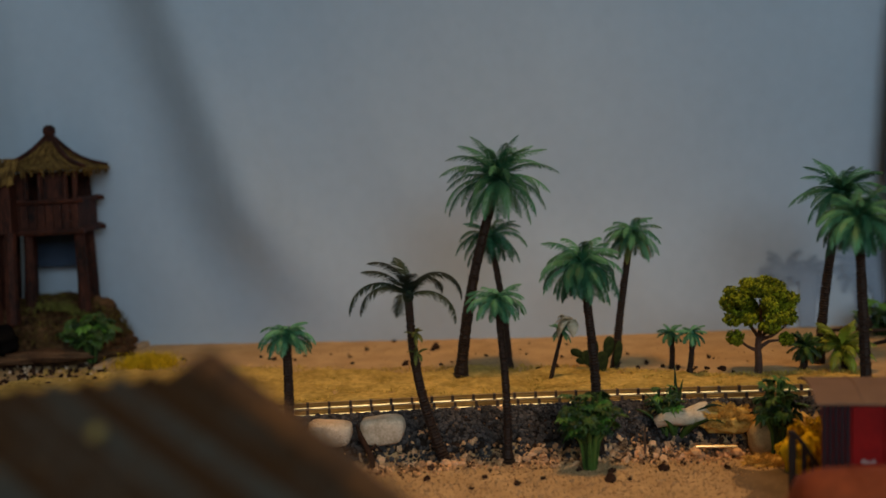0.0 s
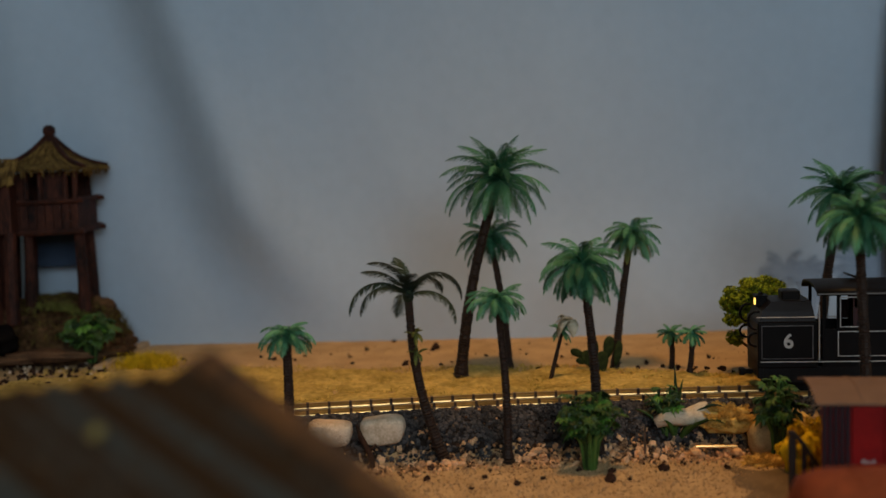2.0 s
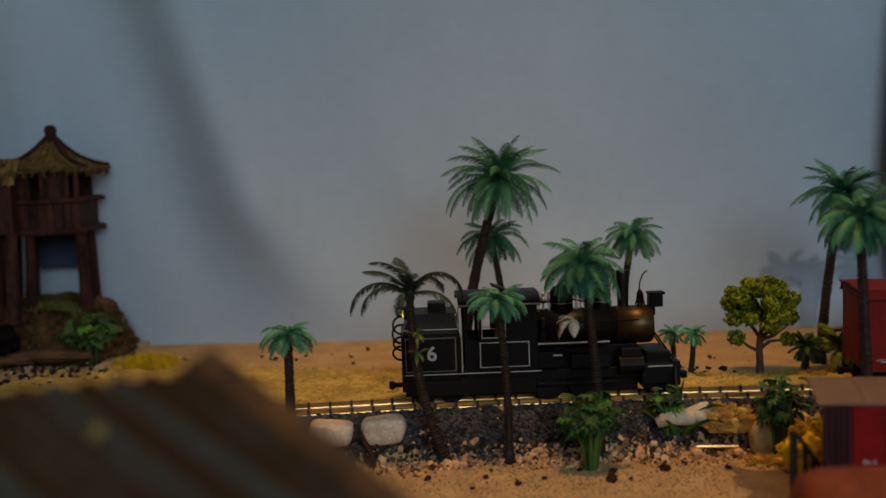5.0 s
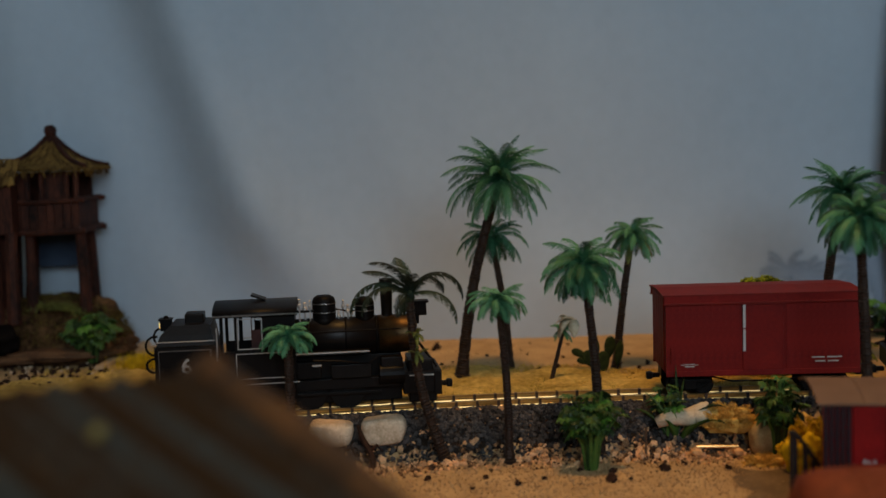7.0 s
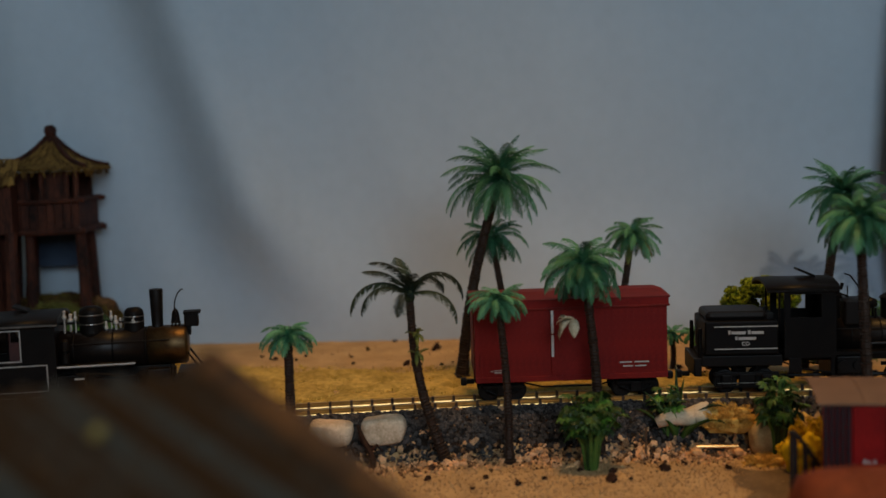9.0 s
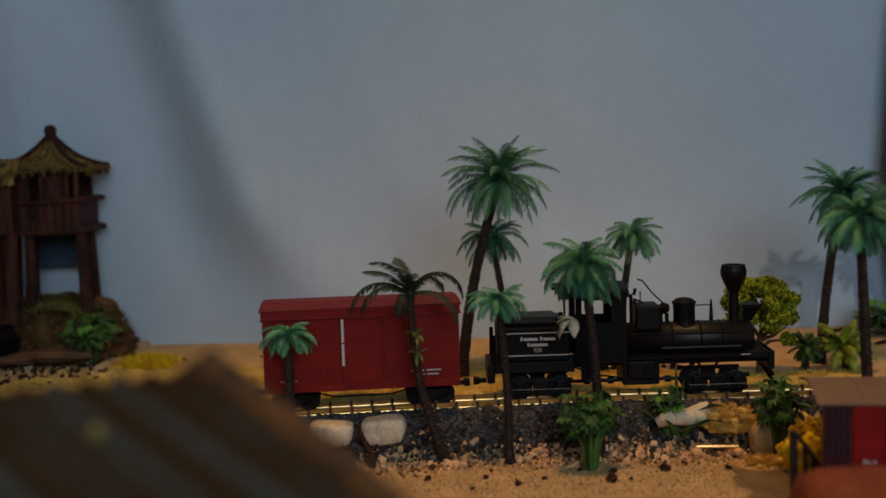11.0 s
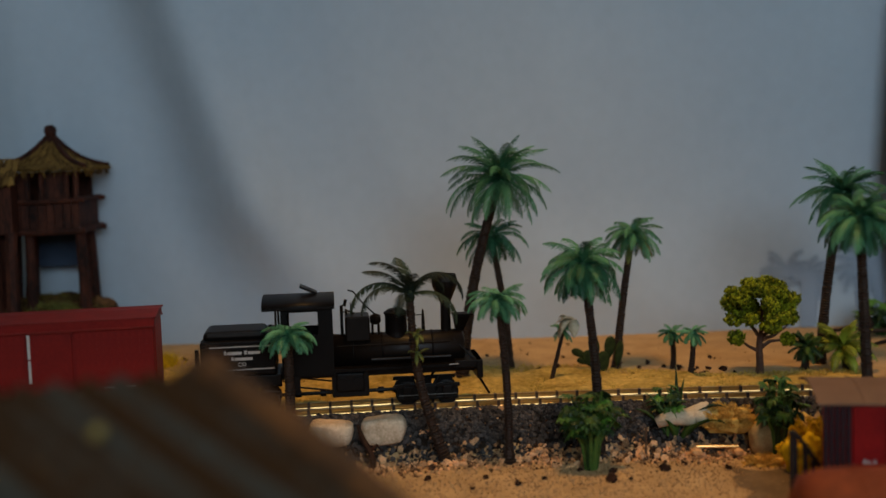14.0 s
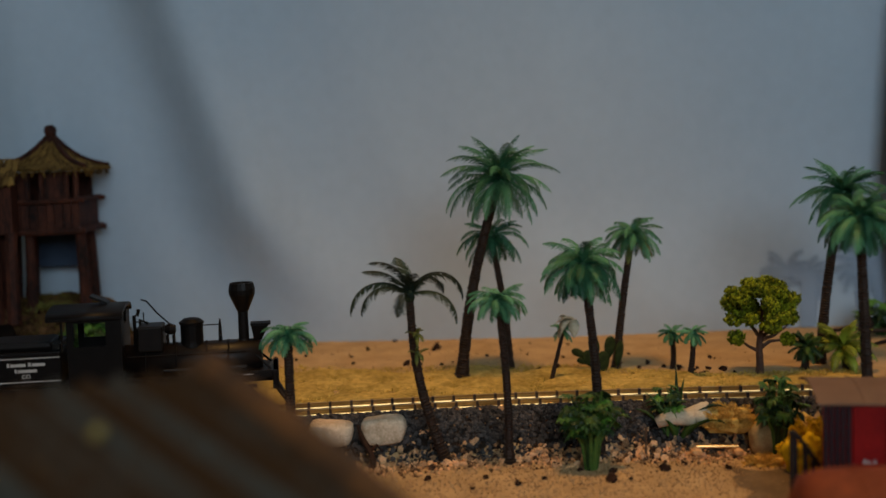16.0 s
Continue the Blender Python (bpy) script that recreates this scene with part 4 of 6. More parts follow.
def box_car():
    car = thing("boxcar", (0, 0, 0), "oxide-red wooden boxcar with a closed sliding door", "railway car")
    P = lambda n, bm, m="boxcar", lb="", sm=False: part(n, bm, m, car, lb, sm)
    L = 62.0
    P("body", mbox(bmesh.new(), -L, L, -27, 27, 17, 67, 0.5))
    # upright boards on the sides and ends
    bm = bmesh.new()
    mbox(bm, 0, 4.262, -0.3, 0.10, 18.5, 62.4, 0.015)
    plank = part("board", bm, "boxcar", car)
    first = True
    for s in (-1, 1):
        for i in range(29):
            x = -L + 0.1 + i * 4.27
            if -15 < x < 12:
                continue
            o = plank if first else plank.copy()
            if not first:
                scene.collection.objects.link(o)
            first = False
            o.matrix_local = pose(x * K, s * 27.1 * K, 0)
    for s in (-1, 1):
        bm = mbox(bmesh.new(), -13, 13, min(s * 26.5, s * 28.2), max(s * 26.5, s * 28.0), 18.5, 62.5, 0.4)
        dr = P("sliding_door", bm)
        bm = bmesh.new()
        mbox(bm, -14, 14, min(s * 26.8, s * 28.9), max(s * 26.8, s * 28.9), 60.8, 62.4, 0.3)
        part("door_track", bm, "boxcar_dark", dr)
        # metal door bar; its passing glint is put into the pale colour
        bm = bmesh.new()
        y = s * 28.5
        mbox(bm, -13.0, -11.2, y - 0.4, y + 0.4, 46, 61, 0.2)
        mbox(bm, -13.0, -11.2, y - 0.4, y + 0.4, 31, 45, 0.2)
        part("door_bar", bm, "bright", dr, "metal door bar with its glint in the pale colour")
        P("side_sill", mbox(bmesh.new(), -L, L, min(s * 26, s * 27.9), max(s * 26, s * 27.9), 15, 18.6, 0.3))
        P("fascia", mbox(bmesh.new(), -L - 1, L + 1, min(s * 27, s * 28.8), max(s * 27, s * 28.6), 62.5, 67.6, 0.4), "boxcar")
        P("fascia_lip", mbox(bmesh.new(), -L - 1.5, L + 1.5, min(s * 28.4, s * 29.3), max(s * 28.4, s * 29.3), 61.6, 62.9, 0.2), "boxcar_dark")
        P("grab_rail", mtube(bmesh.new(), [(-L + 3, s * 28.6, 24), (-L + 3, s * 28.6, 34)], 0.35, 6), "boxcar_dark")
    bm = bmesh.new()
    rows = []
    for x in (-L - 2, L + 2):
        rows.append([bm.verts.new((x * K, y * K, z * K)) for y, z in ((-29, 67.3), (-29, 68.2), (0, 69.9), (29, 68.2), (29, 67.3), (0, 68.6))])
    a, b = rows
    for k in range(6):
        bm.faces.new((a[k], a[(k + 1) % 6], b[(k + 1) % 6], b[k]))
    bm.faces.new(list(reversed(a)))
    bm.faces.new(b)
    rf = P("roof", bm, "boxcar_dark", "low-pitched dark red roof")
    bar_lines(car, -27.7, [(31, 39, 25.4, 26.3), (40.5, 50, 25.4, 26.3), (33, 39.5, 22.8, 23.7), (41, 48, 22.8, 23.7), (-50, -44, 21.2, 22.1), (-52.5, -50.6, 22.3, 22.8), (-43.4, -41.5, 22.3, 22.8), (-50.4, -43.6, 22.8, 23.2)], "lettering_bar")
    for e in (-1, 1):
        for y in (-18, -9, 0, 9, 18):
            P("end_board", mbox(bmesh.new(), min(e * L, e * (L + 0.7)), max(e * L, e * (L + 0.7)), y - 4.2, y + 4.2, 18, 66, 0.2))
        coupler(car, e * L, e)
    bm = mbox(bmesh.new(), -L, L, -7, 7, 11, 17, 0.5)
    for y in (-18, 18):
        mtube(bm, [(-40, y, 15), (-18, y, 9.5), (18, y, 9.5), (40, y, 15)], 0.6, 6)
    P("underframe", bm, "soot")
    wheels = []
    for x in (-44, 44):
        for s in (-1, 1):
            bm = mbox(bmesh.new(), x - 13, x + 13, s * 13.4 - 0.9, s * 13.4 + 0.9, 8, 10.5, 0.4)
            mbox(bm, x - 4, x + 4, s * 13.4 - 1.2, s * 13.4 + 1.2, 3.5, 10, 0.5)
            mtube(bm, [(x - 11, s * 13.4, 7), (x - 4, s * 13.4, 3.8), (x + 4, s * 13.4, 3.8), (x + 11, s * 13.4, 7)], 0.7, 6)
            P("truck_frame", bm, "soot")
        wheels += [wheelset(car, x - 9, 6.2), wheelset(car, x + 9, 6.2)]
    return car, wheels


ENGINE_A, WHEELS_A = tank_engine()
CAR, WHEELS_C = box_car()
ENGINE_B, WHEELS_B = geared_engine()


# ---------------- trees, bushes and small plants ----------------
def lime_tree():
    rng = random.Random(21)
    tr = thing("broadleaf_tree", (0.2275, 0.8125, 0.0), "small broadleaf model tree with lime-green foam foliage", "tree")
    bm = bmesh.new()
    tube(bm, [(0, 0, -0.003), (0.0004, 0, 0.010), (-0.0002, 0, 0.020), (0.0006, 0, 0.030)], [0.0034, 0.0027, 0.0025, 0.0022], 9)
    part("trunk", bm, "branch", tr)
    for p1, p2, p3 in (((0.0, 0, 0.018), (-0.008, -0.001, 0.022), (-0.017, -0.001, 0.029)), ((0, 0, 0.020), (0.008, 0.001, 0.025), (0.020, 0.001, 0.026)),
                       ((0.0005, 0, 0.028), (-0.006, 0.002, 0.038), (-0.013, 0.001, 0.050)), ((0.0005, 0, 0.028), (0.002, -0.002, 0.040), (0.001, -0.002, 0.056)),
                       ((0.0005, 0, 0.027), (0.009, 0.0, 0.035), (0.016, 0.001, 0.048)), ((0.0005, 0, 0.026), (0.010, -0.003, 0.030), (0.019, -0.004, 0.037))):
        bm = bmesh.new()
        tube(bm, [p1, p2, p3], [0.0017, 0.0012, 0.0006], 6)
        part("branch", bm, "branch", tr)
    # foliage: many small leaves round the branch ends, with gaps
    verts, faces = [], []
    clumps = [(-0.017, -0.001, 0.029, 0.0065, 0.006), (0.021, 0.001, 0.026, 0.0055, 0.005)]
    for i in range(46):
        a, h = rng.uniform(0, 6.28), rng.uniform(-0.75, 1.0)
        if math.cos(a) < -0.4:
            h = max(h, -0.45)
        r = 0.0245 * math.sqrt(max(0.1, 1 - max(0, h) ** 2)) * rng.uniform(0.5, 1.0)
        clumps.append((0.001 + r * math.cos(a), r * math.sin(a) * 0.8, 0.0515 + h * 0.0175, rng.uniform(0.0055, 0.0085), rng.uniform(0.0042, 0.0062)))
    for cx, cy, cz, rx, rz in clumps:
        for k in range(210):
            d = Vector((rng.gauss(0, 1), rng.gauss(0, 1), rng.gauss(0, 1))).normalized() * rng.uniform(0.55, 1.0)
            p = Vector((cx + d.x * rx, cy + d.y * rx, cz + d.z * rz))
            n = (d + Vector((rng.gauss(0, 0.6), rng.gauss(0, 0.6), rng.gauss(0, 0.6)))).normalized()
            u = n.orthogonal().normalized()
            w = n.cross(u)
            s = rng.uniform(0.0010, 0.0020)
            b = len(verts)
            verts += [p - u * s, p + w * s * 0.7, p + u * s * 1.2, p - w * s * 0.7, p + n * s * 0.6]
            faces += [(b, b + 1, b + 4), (b + 1, b + 2, b + 4), (b + 2, b + 3, b + 4), (b + 3, b, b + 4)]
    me = bpy.data.meshes.new("crown")
    me.from_pydata([tuple(v) for v in verts], [], faces)
    me.materials.append(M["lime"])
    ob = new("crown", me)
    ob.parent = tr
    tagged(ob, "clumped lime-green foliage", kind="stuff")


def lobed_leaf(bm, size, rng, lobes=7):
    """A fan of pointed lobes, cupped, starting at the origin and lying along +x."""
    for i in range(lobes):
        a = radians(-95 + 190 * i / (lobes - 1)) + rng.uniform(-0.08, 0.08)
        ln = size * (1.0 - 0.35 * abs(i - (lobes - 1) / 2) / (lobes / 2)) * rng.uniform(0.85, 1.1)
        d, w = Vector((math.cos(a), math.sin(a), 0)), Vector((-math.sin(a), math.cos(a), 0))
        o = bm.verts.new((size * 0.05, 0, 0))
        l, r = bm.verts.new(d * ln * 0.55 + w * ln * 0.22 - Vector((0, 0, ln * 0.05))), bm.verts.new(d * ln * 0.55 - w * ln * 0.22 - Vector((0, 0, ln * 0.05)))
        m = bm.verts.new(d * ln * 0.6 + Vector((0, 0, ln * 0.06)))
        t = bm.verts.new(d * ln - Vector((0, 0, ln * 0.28)))
        for q in ((o, m, l), (o, r, m), (l, m, t), (m, r, t)):
            bm.faces.new(q)


def leafy_bush(at, height, radius, stalks, leaf, label, material="leaf", seed=1, thick=0.0012):
    rng = random.Random(seed)
    bs = thing("leafy_bush", at, label, "bush", "bushes on the bank")
    for i in range(stalks):
        a = i * 2.4 + rng.uniform(-0.3, 0.3)
        s = math.sqrt((i + 0.6) / stalks)
        h = height * (1.0 - 0.38 * s * s) * rng.uniform(0.88, 1.06)
        tip = Vector((math.cos(a) * radius * s, math.sin(a) * radius * s * 0.8, h))
        low = Vector((math.cos(a) * radius * 0.12, math.sin(a) * radius * 0.12, -0.003))
        mid = low.lerp(tip, 0.55) - Vector((tip.x, tip.y, 0)) * 0.28
        bm = bmesh.new()
        tube(bm, [low, mid, tip], [thick * 1.3, thick, thick * 0.5], 6)
        part("stalk", bm, "leaf", bs)
        for k in range(3):
            q = mid.lerp(tip, 0.4 + 0.3 * k) if k < 2 else tip
            bm = bmesh.new()
            lobed_leaf(bm, leaf * rng.uniform(0.75, 1.15), rng)
            lf = part("leaf", bm, material if rng.random() < 0.75 else "leaf_light", bs)
            lf.matrix_local = Matrix.Translation(q) @ pose(0, 0, 0, rng.uniform(-30, 30), rng.uniform(-25, 45), math.degrees(a) + rng.uniform(-70, 70))


def blade_plant(at, blades, label, seed=1, name="spiky_plant", material="leaf"):
    """Long strap leaves: (azimuth, length, rise, bend, width)."""
    rng = random.Random(seed)
    pl = thing(name, at, label, "plant")
    for az, ln, rise, bend, w in blades:
        bm = bmesh.new()
        p, n = Vector((0, 0, 0)), 10
        rows = []
        for i in range(n + 1):
            s = i / n
            a = radians(rise - bend * s * s)
            d = Vector((math.cos(a), 0, math.sin(a)))
            up = Vector((-d.z, 0, d.x))
            ww = w * (0.7 + 0.6 * math.sin(math.pi * s * 0.8)) * (1 - s ** 4)
            rows.append([bm.verts.new(p + Vector((0, -ww, 0)) + up * ww * 0.5), bm.verts.new(p - up * ww * 0.25), bm.verts.new(p + Vector((0, ww, 0)) + up * ww * 0.5), bm.verts.new(p + up * ww * 0.25)])
            p = p + d * ln / n
        for a, b in zip(rows, rows[1:]):
            for k in range(4):
                bm.faces.new((a[k], a[(k + 1) % 4], b[(k + 1) % 4], b[k]))
        bl = part("blade", bm, material, pl, smooth=True)
        bl.matrix_local = pose(rng.uniform(-0.002, 0.002), 0, -0.002, 0, 0, az)
    return pl


def cactus():
    ct = thing("prickly_pear_cactus", (0.1168, 0.8403, 0.0), "olive prickly pear cactus with flat pads", "cactus")
    for x, z, rx, rz, tilt in ((0.0, 0.008, 0.0060, 0.0095, 5), (-0.009, 0.011, 0.0058, 0.0085, -40), (0.006, 0.019, 0.0050, 0.0090, 8), (-0.006, 0.020, 0.0048, 0.0072, -15), (-0.018, 0.016, 0.0034, 0.0062, -65), (-0.014, 0.010, 0.0030, 0.0060, -80), (0.013, 0.014, 0.0038, 0.0105, 10)):
        bm = bmesh.new()
        tmp = bmesh.new()
        bmesh.ops.create_uvsphere(tmp, u_segments=16, v_segments=10, radius=1.0)
        for v in tmp.verts:
            v.co = Vector((v.co.x * rx * 0.88 * (1 + 0.18 * v.co.z), v.co.y * 0.0016, v.co.z * rz * 0.95))
        merge(bm, tmp)
        pd = part("pad", bm, "cactus", ct, smooth=True)
        pd.matrix_local = pose(x, 0.002 * (1 if x > 0 else -1), z, 0, tilt, 12)


def tuft_field(name, label, category, spots, height, material, seed, lean=0.5):
    """Short upright blades at the given spots, one mesh."""
    rng = random.Random(seed)
    verts, faces = [], []
    for x, y, z in spots:
        a, h = rng.uniform(0, 6.28), height * rng.uniform(0.5, 1.25)
        w = rng.uniform(0.0002, 0.0005)
        u = Vector((math.cos(a), math.sin(a), 0)) * w
        t = Vector((rng.gauss(0, lean), rng.gauss(0, lean), 1)).normalized() * h
        p = Vector((x, y, z - 0.0005))
        b = len(verts)
        verts += [p - u, p + u, p + t * 0.6 + u * 0.7, p + t]
        faces += [(b, b + 1, b + 2), (b, b + 2, b + 3)]
    me = bpy.data.meshes.new(name)
    me.from_pydata([tuple(v) for v in verts], [], faces)
    me.materials.append(M[material])
    return tagged(new(name, me), label, category, kind="stuff")


def moss_clump(at, size, label, material, seed, blades=900):
    """A low cushion hidden by short tufts."""
    rng = random.Random(seed)
    mc = thing("moss_clump", at, label, "moss", "moss clumps")
    bm = bmesh.new()
    lump(bm, (0, 0, size[2] * 0.2), (size[0] * 0.72, size[1] * 0.72, size[2] * 0.62), rng, 0.6, 4, seed * 1.7)
    part("cushion", bm, material, mc, smooth=True)
    verts, faces = [], []
    for k in range(blades):
        d = Vector((rng.gauss(0, 1), rng.gauss(0, 1), abs(rng.gauss(0, 1)))).normalized()
        p = Vector((d.x * size[0], d.y * size[1], d.z * size[2] + size[2] * 0.1)) * (0.78 + 0.45 * noise.noise(d * 2.5 + Vector((seed, 0, 0)))) * rng.uniform(0.75, 1.1)
        n = (d + Vector((rng.gauss(0, 0.5), rng.gauss(0, 0.5), rng.gauss(0, 0.5)))).normalized()
        u = n.orthogonal().normalized() * rng.uniform(0.0004, 0.0008)
        b = len(verts)
        verts += [p - u, p + u, p + n * rng.uniform(0.0008, 0.0022)]
        faces.append((b, b + 1, b + 2))
    me = bpy.data.meshes.new("moss_tuft")
    me.from_pydata([tuple(v) for v in verts], [], faces)
    me.materials.append(M[material])
    tf = new("moss_tuft", me)
    tf.parent = mc
    tagged(tf, kind="stuff")


def build_plants():
    lime_tree()
    cactus()
    leafy_bush((0.0853, 0.6712, LOW), 0.051, 0.0190, 26, 0.0085, "dark green leafy bush growing at the foot of the bank", seed=31, thick=0.0013)
    leafy_bush((0.2030, 0.684, LOW), 0.051, 0.0140, 17, 0.0080, "green leafy bush beside the red wagon", "leaf", seed=33, thick=0.0016)
    leafy_bush((0.1395, 0.712, -0.014), 0.032, 0.012, 7, 0.0075, "small leafy bush on the bank beside the track", seed=34)
    blade_plant((0.1455, 0.712, LOW), [(200, 0.044, 84, 14, 0.0022), (20, 0.048, 86, 10, 0.0022), (90, 0.056, 87, 5, 0.0013), (-20, 0.048, 74, 105, 0.0028), (-35, 0.044, 60, 100, 0.0026), (8, 0.052, 66, 112, 0.0026), (170, 0.038, 66, 60, 0.0030), (185, 0.046, 74, 40, 0.0030), (-60, 0.03, 65, 60, 0.0022), (230, 0.03, 70, 50, 0.0022)], "spiky green plant with strap leaves on the bank", 5)
    blade_plant((-0.0186, 0.6880, 0.0615), [(-70, 0.007, 60, 90, 0.0011), (-110, 0.009, 20, 110, 0.0012), (-60, 0.0105, -10, 70, 0.0012), (20, 0.007, 25, 40, 0.0012), (-150, 0.006, 30, 90, 0.0010), (-90, 0.011, -30, 50, 0.0011)], "yellow-green shoots on a palm trunk", 6, "trunk_shoot", "frond_yellow")
    blade_plant((-0.0176, 0.6880, 0.0495), [(-70, 0.007, 60, 90, 0.0011), (-110, 0.009, 20, 110, 0.0012), (-60, 0.0105, -10, 70, 0.0012), (20, 0.007, 25, 40, 0.0012), (-150, 0.006, 30, 90, 0.0010), (-90, 0.011, -30, 50, 0.0011)], "yellow-green shoots on a palm trunk", 8, "trunk_shoot", "frond_yellow")
    blade_plant((0.0784, 0.6930, 0.0658), [(190, 0.010, 40, 120, 0.0014), (230, 0.012, -10, 60, 0.0026), (265, 0.014, -30, 50, 0.0028), (200, 0.014, -45, 40, 0.0024), (215, 0.010, 30, 70, 0.0022), (170, 0.011, 10, 90, 0.0013)], "pale dry leaf hanging on a palm trunk", 7, "dry_leaf", "dry")
    leafy_bush((-0.293, 0.925, 0.008), 0.036, 0.022, 20, 0.0095, "green leafy bush before the hut's rock", "leaf", seed=36, thick=0.0008)
    leafy_bush((0.372, 0.955, 0.0), 0.030, 0.018, 14, 0.012, "dark green bush before the dark grey sheet", "leaf", seed=37)
    rng = random.Random(40)
    spots = []
    while len(spots) < 42000:
        x = rng.uniform(-0.33, 0.30)
        y = track_y(x) + 0.019 + rng.uniform(0, 1) ** 1.4 * (grass_edge(x) + 0.012 - track_y(x) - 0.019)
        if noise.noise(Vector((x * 34, y * 60, 6))) < -0.22 + 0.35 * rng.random() - 0.3:
            continue
        spots.append((x, y, ground_z(x, y)))
    bm = bmesh.new()
    xs = [-0.34 + 0.004 * i for i in range(162)]
    rows = []
    for j in range(44):
        row = []
        for x in xs:
            y = track_y(x) + 0.0175 + j * 0.0036
            far = grass_edge(x) + 0.014 * noise.noise(Vector((x * 22, 0, 0)))
            h = 0.0020 * min(1.0, j / 2.0) * max(-3.0, min(1.0, (far - y) / 0.012)) + 0.0030 * noise.noise(Vector((x * 55, y * 55, 3))) + 0.0018 * noise.noise(Vector((x * 170, y * 170, 5)))
            row.append(bm.verts.new((x, y, ground_z(x, y) + h - (0.004 if j == 0 else 0.0))))
        rows.append(row)
    for a, b in zip(rows, rows[1:]):
        for i in range(len(xs) - 1):
            bm.faces.new((a[i], a[i + 1], b[i + 1], b[i]))
    tagged(part("grass_mat", bm, "grass_mat", smooth=True), "mustard-yellow fibre mat beside the track", "grass", kind="stuff")
    tuft_field("straw_grass", "short straw-yellow static grass beside the track", "grass", spots, 0.0036, "grass", 41, 0.9)
    spots = []
    for k in range(2600):
        x, y = rng.gauss(-0.2445, 0.0095), rng.gauss(0.918, 0.008)
        spots.append((x, y, ground_z(x, y)))
    tuft_field("yellow_grass", "bright yellow tufts in the sand", "grass", spots, 0.0115, "yellow_moss", 42)
    moss_clump((0.1785, 0.705, -0.009), (0.019, 0.011, 0.0125), "orange-yellow moss cushion on the bank", "orange_moss", 3, 9000)
    moss_clump((0.2095, 0.650, -0.020), (0.016, 0.012, 0.026), "golden yellow moss behind the red wagon", "yellow_moss", 4, 8000)
    moss_clump((0.190, 0.668, LOW), (0.014, 0.008, 0.006), "orange-yellow moss at the foot of the bank", "orange_moss", 5, 2000)
    moss_clump((0.215, 0.705, -0.014), (0.020, 0.012, 0.014), "orange-yellow moss on the bank", "orange_moss", 6, 4000)


build_plants()


# ---------------- stones, gravel and litter ----------------
def build_stones():
    rng = random.Random(50)
    for at, size, sd, tilt in (((-0.0752, 0.7075, -0.0058), (0.0150, 0.010, 0.0078), 1.0, 4), ((-0.0413, 0.7075, -0.0052), (0.0146, 0.010, 0.0092), 2.0, -4)):
        st = bmesh.new()
        tmp = bmesh.new()
        bmesh.ops.create_icosphere(tmp, subdivisions=4, radius=1.0)
        for v in tmp.verts:
            c = v.co.copy()
            c = Vector([math.copysign(abs(q) ** 0.42, q) for q in c])
            k = 1 + 0.07 * noise.noise(c * 1.1 + Vector((sd * 5, 0, 0))) + 0.035 * noise.noise(c * 3.5 + Vector((0, sd, 0)))
            taper = 1.0 - 0.26 * max(0.0, -c.z) ** 1.5
            v.co = Vector((c.x * size[0] * taper, c.y * size[1], c.z * size[2])) * k * 0.96
        merge(st, tmp)
        ob = part("white_stone", st, "white_stone", smooth=True)
        ob.matrix_world = pose(*at, 0, tilt, 0)
        tagged(ob, "rounded chalky white stone set in the bank", "stone", "white stones")
    wood = bmesh.new()
    tube(wood, [(-0.021, 0, -0.003), (-0.012, -0.001, 0.001), (0.0, 0, 0.000), (0.010, 0.001, 0.006), (0.012, 0.002, 0.009)], [0.0035, 0.0055, 0.006, 0.0040, 0.0010], 10)
    tube(wood, [(0.002, 0, 0.002), (0.012, -0.001, 0.000), (0.021, 0, -0.007)], [0.0055, 0.0050, 0.0030], 10)
    ob = part("driftwood", wood, "drift", smooth=True)
    ob.matrix_world = pose(0.1535, 0.709, -0.0035)
    tagged(ob, "bleached white forked driftwood on the bank", "driftwood")
    bm = bmesh.new()
    lump(bm, (0, 0, 0), (0.0100, 0.009, 0.0125), rng, 0.2, 3, 4.0)
    ob = part("boulder", bm, "olive_stone", smooth=True)
    ob.matrix_world = pose(0.1965, 0.690, -0.014)
    tagged(ob, "mossy brown boulder on the bank", "stone")
    bm = bmesh.new()
    tube(bm, [(0.1535, 0.690, -0.0175), (0.1790, 0.688, -0.0175)], 0.0011, 10)
    tagged(part("brass_rod", bm, "brass"), "short shiny brass rod lying in gravel", "rod")
    bm = bmesh.new()
    lump(bm, (0.1535, 0.690, -0.021), (0.004, 0.004, 0.003), rng, 0.3, 1, 1.0)
    lump(bm, (0.1790, 0.688, -0.021), (0.004, 0.004, 0.003), rng, 0.3, 1, 2.0)
    tagged(part("pebble_pair", bm, "toe"), "two tan pebbles under the rod", "stone")

    # bank of dark ballast: small stones, one mesh
    bank = thing("ballast_bank", (0, 0, 0), "dark ballast bank with tan gravel at its foot", "gravel")
    bm = bmesh.new()
    xs = [-0.16 + 0.004 * i for i in range(90)]
    rows = []
    for j in range(12):
        row = []
        for x in xs:
            wide = 0.027 + 0.008 * noise.noise(Vector((x * 40, 1, 0))) + 0.004 * noise.noise(Vector((x * 130, 2, 0)))
            if x > 0.165:
                wide *= max(0.15, 1 - (x - 0.165) / 0.03)
            y = track_y(x) - 0.0145 - wide * j / 11
            row.append(bm.verts.new((x, y, ground_z(x, y) + (0.0009 if 0 < j < 11 else -0.001) + 0.0008 * noise.noise(Vector((x * 150, y * 150, 8))))))
        rows.append(row)
